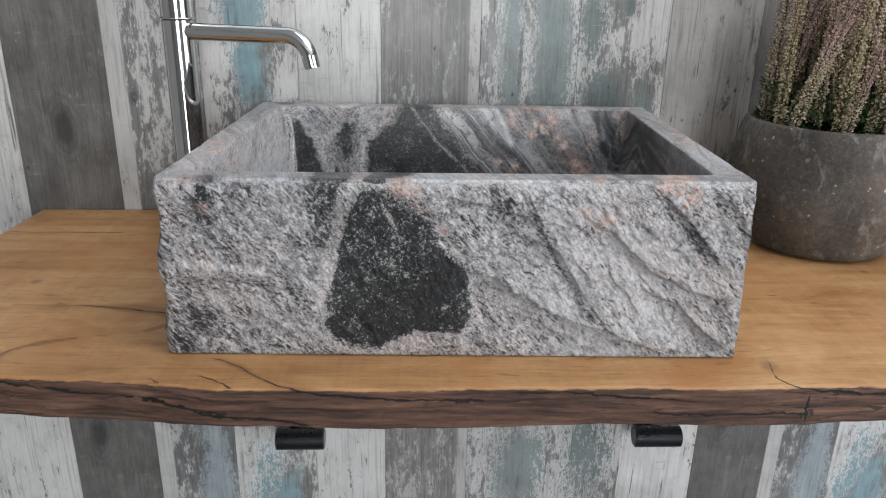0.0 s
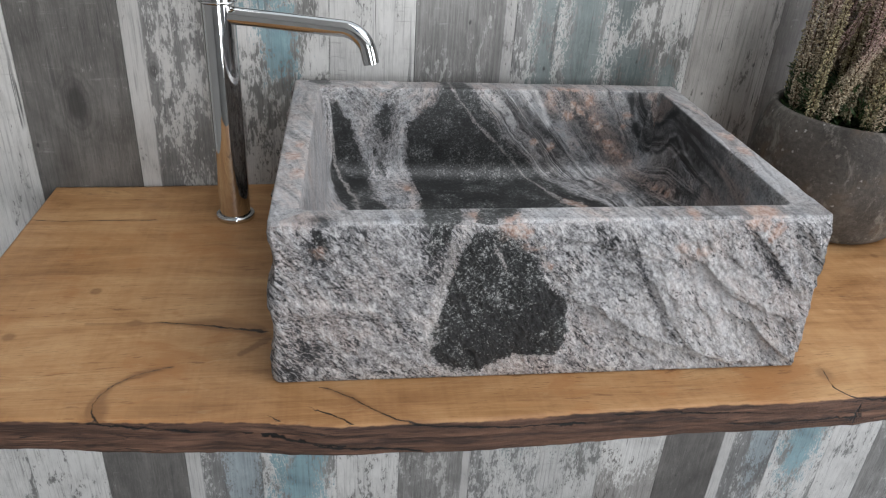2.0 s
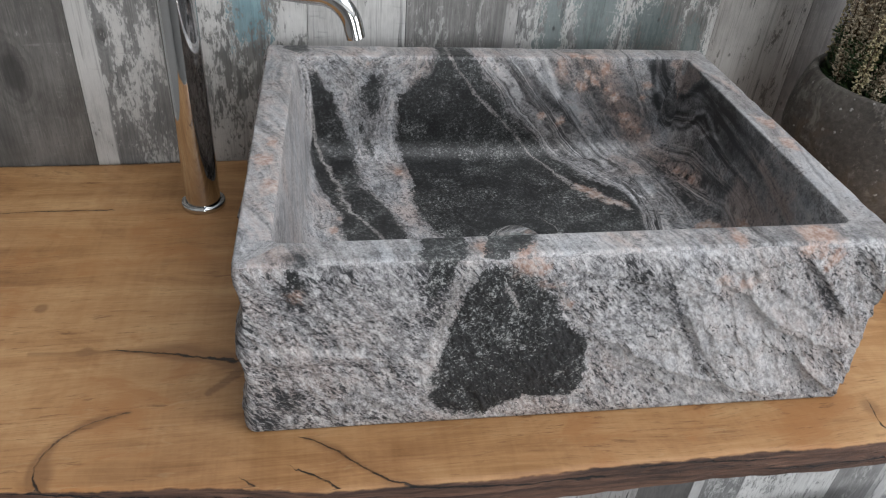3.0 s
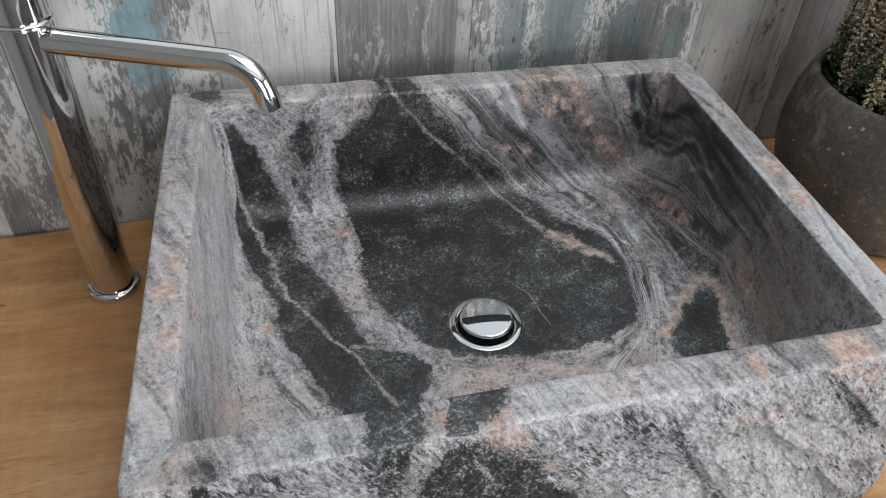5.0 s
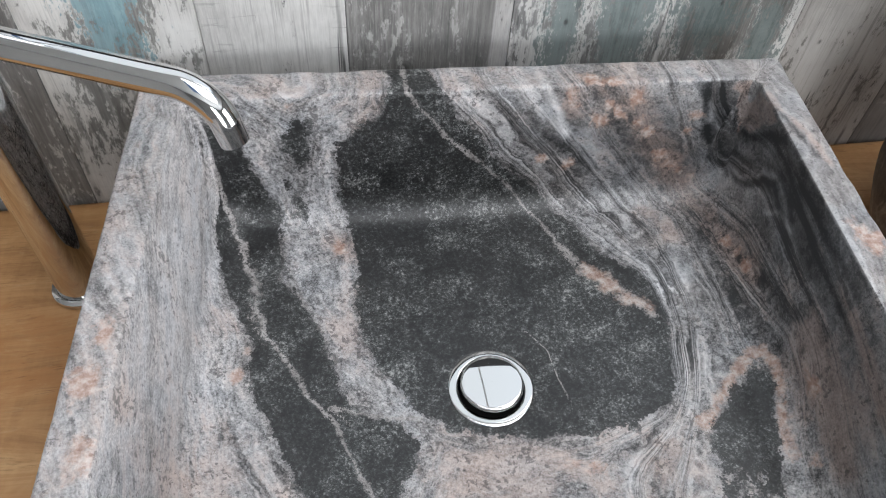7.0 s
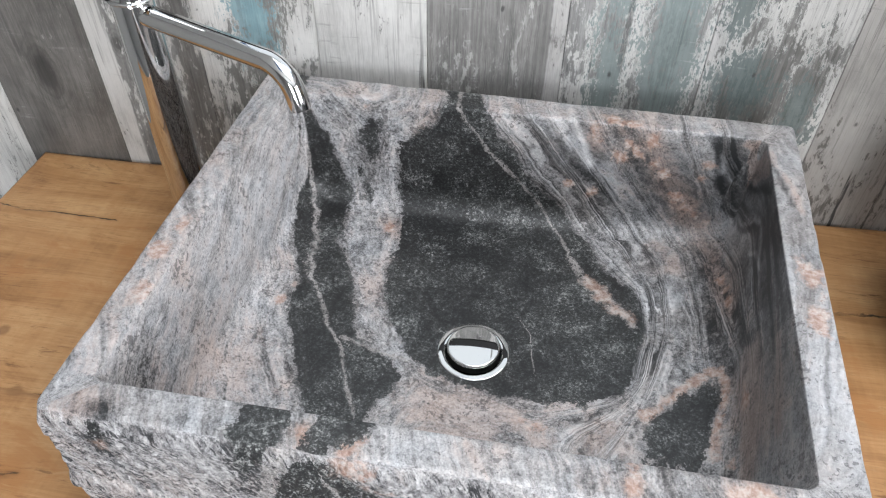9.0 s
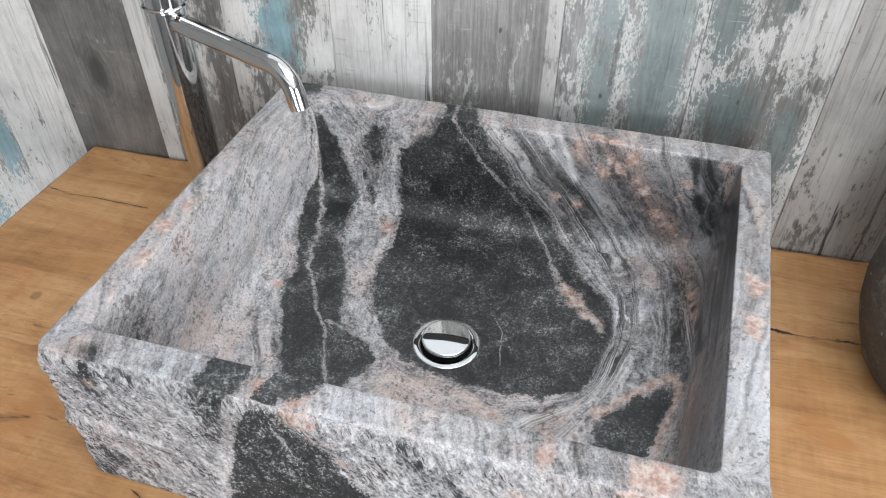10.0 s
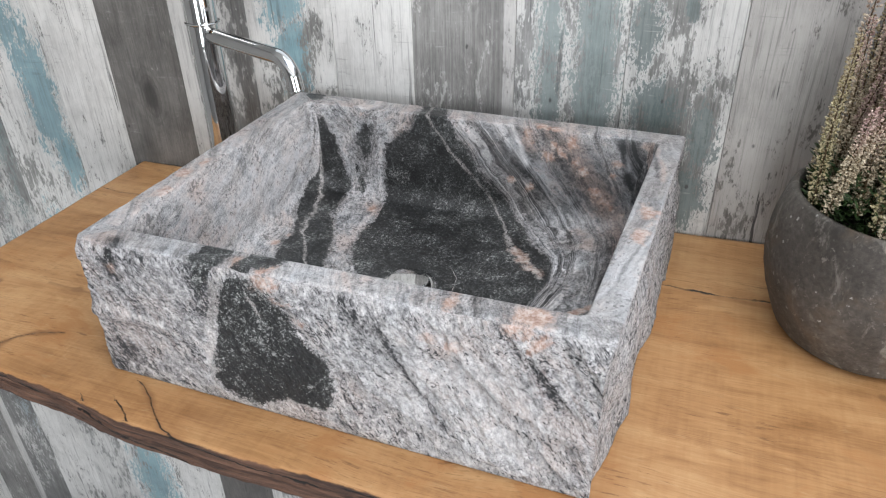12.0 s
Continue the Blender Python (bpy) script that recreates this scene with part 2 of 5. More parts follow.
def oak_material():
    """Oiled oak slab, with a dark sawn-off wany edge, checks and small knots."""
    k = Nodes("oiled_oak")
    p = k.coords()
    bark, crack, near, stain = (k.attr(a) for a in ("bark", "crack", "crack_near", "stain"))
    slow = k.noise(k.scale(p, (0.8, 5, 5)), 2.2, 2, 0.5, 0.4)
    q = k.shift(p, k.join(0.0, k.mul(k.sub(slow, 0.5), 0.07), 0.0))
    ring = k.noise(k.scale(q, (1.6, 42, 42)), 1.0, 4, 0.55, 0.35)
    fibre = k.noise(k.scale(q, (14, 520, 520)), 1.0, 3, 0.6)
    pore = k.noise(k.scale(q, (70, 1300, 1300)), 1.0, 2, 0.6)
    cloud = k.noise(p, 5.5, 4, 0.55, 0.5)
    figure = k.noise(k.scale(p, (30, 150, 30)), 1.0, 3, 0.6, 1.0)
    saw = k.noise(k.scale(p, (160, 7, 7)), 1.0, 3, 0.6, 0.4)
    mott = k.noise(k.scale(p, (14, 30, 30)), 1.0, 6, 0.68, 0.7)
    t = k.add(k.add(k.mul(ring, 0.38), k.mul(k.sub(saw, 0.5), 0.10)), k.add(k.mul(fibre, 0.20), k.add(k.mul(cloud, 0.34), k.mul(mott, 0.42))))
    top = k.ramp(t, [(0.44, (0.175, 0.074, 0.022)), (0.56, (0.325, 0.158, 0.058)), (0.67, (0.455, 0.243, 0.100)), (0.80, (0.58, 0.35, 0.165))])
    top = k.mix(k.mul(k.mul(k.step(pore, 0.57, 0.68), k.step(k.add(ring, k.mul(k.sub(slow, 0.5), 0.8)), 0.42, 0.62)), 0.45), top, (0.19, 0.09, 0.033))
    ember = k.mul(k.step(k.add(mott, k.mul(k.sub(k.noise(p, 7, 3, 0.6), 0.5), 0.9)), 0.54, 0.72), 0.72)
    top = k.mix(ember, top, (0.38, 0.165, 0.052))
    top = k.mix(k.mul(k.step(figure, 0.60, 0.74), 0.30), top, (0.55, 0.37, 0.20))
    top = k.mix(k.mul(k.step(k.add(stain, k.mul(k.sub(cloud, 0.5), 0.35)), 0.35, 0.9), 0.6), top, (0.19, 0.085, 0.032))
    dash = k.noise(k.scale(q, (34, 330, 330)), 1.0, 4, 0.66, 0.3)
    top = k.mix(k.mul(k.mul(k.step(dash, 0.57, 0.68), k.step(k.noise(k.scale(p, (6, 14, 14)), 1.0, 3, 0.6), 0.44, 0.60)), 0.68), top, (0.16, 0.068, 0.024))
    x, y, z = k.split(p)
    streak = k.noise(k.join(k.mul(x, 12), k.mul(y, 90), k.mul(z, 190)), 1.0, 7, 0.72, 0.6)
    blot = k.noise(k.join(k.mul(x, 6), k.mul(y, 20), k.mul(z, 34)), 1.0, 4, 0.6, 1.2)
    side = k.ramp(k.add(k.mul(streak, 0.62), k.mul(blot, 0.38)), [(0.34, (0.010, 0.006, 0.004)), (0.44, (0.050, 0.025, 0.016)), (0.54, (0.122, 0.062, 0.039)), (0.68, (0.26, 0.145, 0.090))])
    split = k.noise(k.join(k.mul(x, 5), k.mul(y, 25), k.mul(z, 75)), 1.0, 4, 0.6, 0.5)
    split = k.mul(k.step(k.m("ABSOLUTE", k.sub(split, 0.5)), 0.016, 0.005), k.step(blot, 0.42, 0.55))
    side = k.mix(k.mul(split, 0.85), side, (0.007, 0.005, 0.004))
    b = k.step(k.add(bark, k.mul(k.sub(k.noise(p, 60, 4, 0.6), 0.5), 0.9)), 0.35, 0.65)
    colour = k.mix(b, top, side)
    wide = k.add(k.m("ABSOLUTE", k.add(crack, k.mul(k.sub(k.noise(p, 120, 3), 0.5), 0.004))), k.mul(k.sub(k.noise(p, 45, 2), 0.5), 0.0022))
    c = k.mul(k.step(wide, 0.0010, 0.0003), k.step(near, 0.010, 0.004))
    colour = k.mix(k.mul(c, k.m("MAXIMUM", b, k.step(mott, 0.36, 0.50))), colour, k.mix(b, (0.030, 0.018, 0.011), (0.004, 0.003, 0.002)))
    h = k.add(k.mul(fibre, 0.25), k.add(k.mul(ring, 0.2), k.add(k.mul(k.mul(b, streak), 3.0), k.mul(c, -2.2))))
    return k.done(colour, k.add(k.add(0.50, k.mul(b, 0.30)), k.mul(k.sub(fibre, 0.5), 0.2)), 0.0, k.bump(h, 0.0012, 0.55))


def plank_material(name, wood, paint, cover, tint, patches, seed, strip=None, knots=(), cracks=0.5, scratch=0.3, lines=0.6, grainy=0.40):
    """A weathered board with worn paint. wood, paint, tint: colours; cover: how much paint is left;
    patches: (x, z, wide, high, strength) of the second paint; strip: (from, to) of a pale band; knots: (x, z, wide, high)."""
    k = Nodes(name)
    p = k.coords()
    x, y, z = k.split(p)
    s = seed * 1.37
    shifted = k.shift(p, (s, s * 0.7, s * 1.9))
    grain = k.noise(k.scale(shifted, (330, 1, 9)), 1.0, 5, 0.66, 0.35)
    fine = k.noise(k.scale(shifted, (1000, 1, 60)), 1.0, 3, 0.65)
    flake = k.noise(k.scale(shifted, (185, 1, 58)), 1.0, 6, 0.72, 0.3)
    blotch = k.noise(k.scale(shifted, (48, 1, 17)), 1.0, 5, 0.66, 0.5)
    chip = k.noise(k.scale(shifted, (420, 1, 170)), 1.0, 4, 0.68, 0.2)
    area = k.noise(k.scale(shifted, (13, 1, 5.5)), 1.0, 3, 0.55, 0.4)
    cloud = k.noise(shifted, 9, 5, 0.65, 0.4)
    shade = k.add(k.mul(grain, grainy), k.add(k.mul(cloud, 0.55 - grainy / 2), k.mul(blotch, 0.45 - grainy / 2)))
    bare = k.ramp(shade, [(0.36, tuple(0.45 * c for c in wood)), (0.50, wood), (0.64, tuple(1.7 * c for c in wood))])
    bare = k.mix(k.mul(k.step(fine, 0.56, 0.68), 0.5), bare, tuple(0.45 * c for c in wood))
    bare = k.mix(k.mul(k.mul(k.step(fine, 0.46, 0.36), k.step(area, 0.36, 0.56)), 0.38), bare, tuple(2.0 * c for c in wood))
    # knots swirl the grain
    for kx, kz, kw, kh in knots:
        dx, dz = k.m("DIVIDE", k.sub(x, kx), kw), k.m("DIVIDE", k.sub(z, kz), kh)
        r = k.add(k.m("SQRT", k.add(k.mul(dx, dx), k.mul(dz, dz))), k.mul(k.sub(blotch, 0.5), 0.9))
        bare = k.mix(k.mul(k.step(r, 1.15, 0.35), 0.7), bare, tuple(0.2 * c for c in wood))
        wave = k.m("SINE", k.mul(r, 15))
        bare = k.mix(k.mul(k.mul(k.step(r, 2.4, 0.9), k.step(wave, 0.1, 0.9)), 0.3), bare, tuple(0.4 * c for c in wood))
    worn = k.add(k.mul(flake, 0.50), k.add(k.mul(blotch, 0.42), k.add(k.mul(area, 0.38), k.mul(chip, 0.20))))
    ridge = k.step(grain, 0.50, 0.68)
    paint_c = k.ramp(k.add(k.mul(cloud, 0.45), k.add(k.mul(fine, 0.25), k.mul(blotch, 0.3))), [(0.36, tuple(0.66 * c for c in paint)), (0.52, paint), (0.66, tuple(min(0.85, 1.14 * c) for c in paint))])
    paint_c = k.mix(k.mul(ridge, lines), paint_c, tuple(0.42 * c for c in paint))
    cut0 = 0.75 - (cover - 0.5) * 0.50
    m1 = k.step(worn, cut0 - 0.028, cut0 + 0.028)
    wavy = k.add(x, k.mul(k.sub(blotch, 0.5), 0.006))
    if strip:
        inside = k.mul(k.step(wavy, strip[0] - 0.001, strip[0] + 0.001), k.step(wavy, strip[1] + 0.001, strip[1] - 0.001))
        m1 = k.m("MAXIMUM", k.mul(m1, 0.9), k.mul(inside, k.step(worn, 0.55, 0.63)))
    colour = k.mix(m1, bare, paint_c)
    # second, coloured paint
    total = None
    for px, pz, pw, ph, strength in patches:
        dx, dz = k.m("DIVIDE", k.sub(x, px), pw), k.m("DIVIDE", k.sub(z, pz), ph)
        r = k.m("SQRT", k.add(k.mul(dx, dx), k.mul(dz, dz)))
        here = k.mul(k.sub(1.25, r), strength)
        total = here if total is None else k.m("MAXIMUM", total, here)
    if total is not None:
        cut = k.add(total, k.add(k.mul(k.sub(flake, 0.5), 2.3), k.add(k.mul(k.sub(chip, 0.5), 2.3), k.mul(k.sub(blotch, 0.5), 2.3))))
        m2 = k.step(cut, 0.32, 0.56)
        tc = k.ramp(k.add(k.mul(grain, 0.5), k.mul(cloud, 0.5)), [(0.36, tuple(0.6 * c for c in tint)), (0.5, tint), (0.66, tuple(1.35 * c for c in tint))])
        colour = k.mix(k.mul(m2, 0.88), colour, tc)
    # dark checks along the grain, pale scratches, nail holes
    line = k.noise(k.scale(shifted, (150, 1, 3.4)), 1.0, 3, 0.55, 0.6)
    check = k.mul(k.step(line, 0.63, 0.67), k.step(k.noise(k.scale(shifted, (40, 1, 12)), 1.0, 2), 0.45, 0.6))
    colour = k.mix(k.mul(check, cracks), colour, (0.045, 0.045, 0.045))
    cross = k.noise(k.scale(shifted, (22, 1, 230)), 1.0, 4, 0.65, 1.0)
    colour = k.mix(k.mul(k.mul(k.step(cross, 0.58, 0.68), k.step(blotch, 0.48, 0.62)), scratch), colour, (0.50, 0.50, 0.49))
    dirt = k.mul(k.mul(k.step(cross, 0.40, 0.32), k.step(area, 0.5, 0.62)), 0.3)
    colour = k.mix(dirt, colour, (0.09, 0.09, 0.088))
    speck = k.step(k.add(k.cells(k.scale(shifted, (1, 0.01, 0.7)), 22), k.mul(k.sub(flake, 0.5), 0.1)), 0.06, 0.02)
    colour = k.mix(k.mul(speck, 0.8), colour, (0.04, 0.04, 0.04))
    h = k.add(k.mul(grain, 0.5), k.add(k.mul(m1, 0.4), k.mul(check, -1.2)))
    return k.done(colour, k.add(0.45, k.mul(k.sub(cloud, 0.5), 0.2)), 0.0, k.bump(h, 0.0006, 0.4))


def plain_material(name, colour, rough=0.6, metal=0.0, vary=0.25, scale=18.0, bump=0.0):
    """A surface of one colour with clouds, grain and a little relief."""
    k = Nodes(name)
    p = k.coords()
    n = k.add(k.mul(k.noise(p, scale, 5, 0.6), 0.6), k.mul(k.noise(p, scale * 14, 3, 0.6), 0.4))
    c = k.mix(k.step(n, 0.3, 0.7), tuple(v * (1 - vary) for v in colour), tuple(min(1.0, v * (1 + vary)) for v in colour))
    nrm = k.bump(n, 0.002, bump) if bump else None
    return k.done(c, k.add(rough, k.mul(k.sub(n, 0.5), 0.15)), metal, nrm)


def concrete_material():
    """Dark cast stone with pale blooms, chips and a rusty cast."""
    k = Nodes("dark_cast_stone")
    p = k.coords()
    cloud = k.noise(p, 9, 5, 0.6, 0.5)
    fine = k.noise(p, 190, 4, 0.65)
    c = k.ramp(k.add(k.mul(cloud, 0.65), k.mul(fine, 0.35)), [(0.36, (0.026, 0.022, 0.018)), (0.5, (0.062, 0.054, 0.046)), (0.64, (0.130, 0.116, 0.100))])
    c = k.mix(k.mul(k.step(k.noise(p, 15, 4, 0.6, 0.5), 0.50, 0.70), 0.6), c, (0.115, 0.078, 0.046))
    chip = k.step(k.add(k.cells(p, 105), k.mul(k.sub(k.noise(p, 190, 5, 0.75), 0.5), 1.1)), 0.17, 0.02)
    c = k.mix(k.mul(chip, k.step(k.noise(p, 17, 2), 0.45, 0.6)), c, (0.36, 0.35, 0.33))
    smear = k.noise(k.scale(p, (1.0, 1.0, 0.6)), 34, 6, 0.74, 0.8)
    c = k.mix(k.mul(k.step(smear, 0.52, 0.68), 0.7), c, (0.22, 0.205, 0.18))
    c = k.mix(k.mul(k.step(k.noise(k.shift(p, (3.0, 1.0, 2.0)), 150, 5, 0.75, 0.6), 0.60, 0.68), 0.45), c, (0.26, 0.24, 0.21))
    return k.done(c, 0.72, 0.0, k.bump(k.add(fine, k.mul(cloud, 0.6)), 0.0025, 0.5))


def chrome_material():
    k = Nodes("chrome")
    n = k.noise(k.coords(), 60, 3, 0.6)
    return k.done((0.67, 0.675, 0.67), k.add(0.022, k.mul(n, 0.012)), 1.0)


def flower_material(name, low, high, top_low, top_high):
    """Dry bells: pale on the lower spike, rosy brown towards its tip."""
    k = Nodes(name)
    p = k.coords()
    x, y, z = k.split(p)
    n = k.step(k.noise(p, 330, 3, 0.6), 0.36, 0.64)
    up = k.add(z, k.add(k.mul(k.sub(k.random(), 0.5), 0.09), k.mul(k.sub(k.noise(p, 60, 2), 0.5), 0.06)))
    c = k.mix(k.step(up, 0.085, 0.17), k.mix(n, low, high), k.mix(n, top_low, top_high))
    return k.done(c, 0.75)


STONE, OAK, CHROME, CAST = stone_material(), oak_material(), chrome_material(), concrete_material()
BLACK = plain_material("black_lacquer", (0.012, 0.013, 0.016), 0.28)
WHITE = plain_material("white_wall_paint", (0.78, 0.775, 0.76), 0.7, vary=0.05)
GREY_WALL = plain_material("grey_wall_paint", (0.30, 0.295, 0.285), 0.75, vary=0.08)
GREY_FLOOR = plain_material("grey_floor", (0.42, 0.42, 0.42), 0.45, vary=0.12, scale=6)
MAT = plain_material("matt_black", (0.012, 0.012, 0.013), 0.9, bump=0.6, scale=90)
RED = plain_material("red_strip", (0.35, 0.02, 0.04), 0.8)
SOIL = plain_material("soil", (0.018, 0.013, 0.009), 0.95, scale=120, bump=1.0)
RUBBER_AND_SHADE = plain_material("black_seal_and_shade", (0.01, 0.01, 0.01), 0.5)
CREAM = flower_material("cream_bells", (0.14, 0.095, 0.045), (0.66, 0.58, 0.43), (0.18, 0.09, 0.085), (0.50, 0.37, 0.32))
GREENISH = flower_material("green_bells", (0.11, 0.09, 0.03), (0.58, 0.51, 0.32), (0.15, 0.11, 0.05), (0.46, 0.38, 0.24))
PINK = flower_material("pink_bells", (0.22, 0.11, 0.09), (0.62, 0.48, 0.42), (0.20, 0.05, 0.10), (0.48, 0.22, 0.29))
LEAF = plain_material("heather_green", (0.022, 0.048, 0.010), 0.6, vary=0.5, scale=60)
STEM = plain_material("heather_stem", (0.07, 0.045, 0.02), 0.8, vary=0.4, scale=80)

# ---- mesh helpers ----


def mesh_object(name, verts, faces, material, parent=None, label="", smooth=True, attributes=None):
    me = bpy.data.meshes.new(name)
    me.from_pydata([tuple(v) for v in verts], [], [tuple(int(i) for i in f) for f in faces])
    me.materials.append(material)
    if smooth:
        me.polygons.foreach_set("use_smooth", [True] * len(me.polygons))
    for key, values in (attributes or {}).items():
        me.attributes.new(key, "FLOAT", "POINT").data.foreach_set("value", np.asarray(values, dtype=np.float32))
    me.update()
    ob = new(name, me)
    if parent is not None:
        ob.parent = parent
    if label:
        ob["label"] = label
    return ob


def part(name, bm, material, parent, label="", smooth=False):
    """Link a bmesh as one mesh object under a thing or a part."""
    me = bpy.data.meshes.new(name)
    bmesh.ops.recalc_face_normals(bm, faces=bm.faces)
    if smooth:
        for f in bm.faces:
            f.smooth = True
    bm.to_mesh(me)
    bm.free()
    me.materials.append(material)
    ob = new(name, me)
    if parent is not None:
        ob.parent = parent
    if label:
        ob["label"] = label
    return ob


def box(lo, hi, bevel=0.0, bm=None):
    bm = bm or bmesh.new()
    made = bmesh.ops.create_cube(bm, size=1.0)["verts"]
    for v in made:
        v.co = Vector([lo[i] + (v.co[i] + 0.5) * (hi[i] - lo[i]) for i in range(3)])
    if bevel:
        edges = {e for v in made for e in v.link_edges}
        bmesh.ops.bevel(bm, geom=list(edges), offset=bevel, segments=2, affect="EDGES", profile=0.5)
    return bm


def lathe(profile, segments=64, centre=(0, 0), wobble=None):
    """A turned body from (radius, height) pairs; closed at the axis where the radius is 0."""
    verts, faces = [], []
    for r, z in profile:
        for i in range(segments):
            a = 2 * math.pi * i / segments
            rr = r * (1 + (wobble(a, z) if wobble else 0))
            verts.append((centre[0] + rr * math.cos(a), centre[1] + rr * math.sin(a), z))
    n = segments
    for j in range(len(profile) - 1):
        for i in range(n):
            faces.append((j * n + i, j * n + (i + 1) % n, (j + 1) * n + (i + 1) % n, (j + 1) * n + i))
    return verts, faces


def tube(points, radii, segments=24, cap=True):
    """A round bar along a line of points."""
    pts = [Vector(p) for p in points]
    verts, faces = [], []
    n = segments
    first = (pts[1] - pts[0]).normalized()
    side = first.cross(Vector((0, 0, 1)) if abs(first.z) < 0.95 else Vector((0, 1, 0))).normalized()
    for i, p in enumerate(pts):
        d = (pts[min(i + 1, len(pts) - 1)] - pts[max(i - 1, 0)]).normalized()
        side = (side - d * side.dot(d)).normalized()
        other = side.cross(d)
        for s in range(n):
            a = 2 * math.pi * s / n
            verts.append(p + float(radii[i]) * (math.cos(a) * side + math.sin(a) * other))
    for i in range(len(pts) - 1):
        for s in range(n):
            faces.append((i * n + s, i * n + (s + 1) % n, (i + 1) * n + (s + 1) % n, (i + 1) * n + s))
    if cap:
        faces.append(tuple(range(n)))
        faces.append(tuple(range((len(pts) - 1) * n, len(pts) * n)))
    return verts, faces


def signed_area_distance(p, polygon):
    """How far the points lie inside (+) or outside (-) a closed outline."""
    q = np.array(polygon, dtype=float) / 1000.0
    best, inside = np.full(len(p), 1e9), np.zeros(len(p), dtype=bool)
    for a, b in zip(q, np.roll(q, -1, axis=0)):
        d = b - a
        t = np.clip(((p - a) @ d) / (d @ d), 0, 1)
        best = np.minimum(best, np.hypot(*(p - a - t[:, None] * d).T))
        over = (a[1] > p[:, 1]) != (b[1] > p[:, 1])
        with np.errstate(divide="ignore", invalid="ignore"):
            cut = (b[0] - a[0]) * (p[:, 1] - a[1]) / (b[1] - a[1]) + a[0]
        inside ^= over & (p[:, 0] < cut)
    return np.where(inside, best, -best)


def line_distance(p, line):
    """The signed distance from a line (by its side) and the plain distance."""
    q = np.array(line, dtype=float) / 1000.0
    best, sign = np.full(len(p), 1e9), np.ones(len(p))
    for a, b in zip(q[:-1], q[1:]):
        d = b - a
        t = np.clip(((p - a) @ d) / (d @ d), 0, 1)
        r = p - a - t[:, None] * d
        h = np.hypot(r[:, 0], r[:, 1])
        side = np.sign(d[0] * r[:, 1] - d[1] * r[:, 0])
        use = h < best
        best, sign = np.where(use, h, best), np.where(use, np.where(side == 0, 1, side), sign)
    return best * sign, best


def lines_field(p, lines):
    """The signed and the plain distance from the nearest of several lines."""
    s, b = np.full(len(p), 1.0), np.full(len(p), 1.0)
    for line in lines:
        s1, b1 = line_distance(p, line)
        use = b1 < b
        s, b = np.where(use, s1, s), np.where(use, b1, b)
    return s, b


def soft_spots(p, spots):
    """A sum of soft round amounts: (x, y, radius, amount) in millimetres."""
    out = np.zeros(len(p))
    for x, y, r, amount in spots:
        out += amount * np.exp(-((p[:, 0] - x / 1000) ** 2 + (p[:, 1] - y / 1000) ** 2) / (r / 1000) ** 2)
    return out


def soft_lines(p, lines):
    """A sum of soft amounts along lines: (line, half width in millimetres, amount)."""
    out = np.zeros(len(p))
    for line, half, amount in lines:
        out += amount * np.exp(-(line_distance(p, line)[1] / (half / 1000)) ** 2)
    return out


def round_spots(p, spots):
    """How far inside the nearest of several rounded spots: (x, y, half width, half height)."""
    out = np.full(len(p), -1.0)
    for x, y, rx, ry in spots:
        d = np.hypot((p[:, 0] - x / 1000) / (rx / 1000), (p[:, 1] - y / 1000) / (ry / 1000))
        out = np.maximum(out, (1 - d) * min(rx, ry) / 1000)
    return out

# ---- the room ----
FLOOR, CEIL, WALL_Y = -1.6, 1.4, 0.41
WEST, EAST, SOUTH, NORTH = -2.2, 2.3, -2.9, 2.0
SCREEN_TOP = 0.312


def wall_with_opening(name, lo, hi, axis, a0, a1, z0, z1, label):
    """A wall that runs along an axis (0: x, 1: y), with one opening through it."""
    bm = bmesh.new()

    def piece(s0, s1, b0, b1):
        l, h = list(lo), list(hi)
        l[axis], h[axis], l[2], h[2] = s0, s1, b0, b1
        box(l, h, bm=bm)

    piece(lo[axis], a0, lo[2], hi[2])
    piece(a1, hi[axis], lo[2], hi[2])
    piece(a0, a1, lo[2], z0)
    piece(a0, a1, z1, hi[2])
    return tagged(part(name, bm, GREY_WALL, None), label, "wall", kind="structure")


def window(name, lo, hi, axis, label):
    """A white window surround with one post; lo and hi are its opening."""
    thing = tagged(new(name), label, "window", kind="structure")
    w = 0.05
    bm = bmesh.new()
    for s0, s1, b0, b1 in ((lo[axis], lo[axis] + w, lo[2], hi[2]), (hi[axis] - w, hi[axis], lo[2], hi[2]), (lo[axis] + w, hi[axis] - w, lo[2], lo[2] + w), (lo[axis] + w, hi[axis] - w, hi[2] - w, hi[2]), ((lo[axis] + hi[axis]) / 2 - w / 2, (lo[axis] + hi[axis]) / 2 + w / 2, lo[2] + w, hi[2] - w)):
        l, h = list(lo), list(hi)
        l[axis], h[axis], l[2], h[2] = s0, s1, b0, b1
        box(l, h, bm=bm)
    part("window_frame", bm, WHITE, thing)
    return thing


tagged(part("floor", box((WEST, SOUTH, FLOOR - 0.1), (EAST, NORTH, FLOOR)), GREY_FLOOR, None), "smooth light grey floor", "floor", kind="structure")
ceiling = bmesh.new()
for lo, hi in (((WEST, SOUTH), (-0.35, 0.36)), ((1.65, SOUTH), (EAST, 0.36)), ((-0.35, SOUTH), (1.65, -1.05)), ((WEST, 0.36), (EAST, 0.46)), ((WEST, 0.46), (-1.1, 1.7)), ((1.3, 0.46), (EAST, 1.7)), ((WEST, 1.7), (EAST, NORTH))):
    box((*lo, CEIL), (*hi, CEIL + 0.1), bm=ceiling)
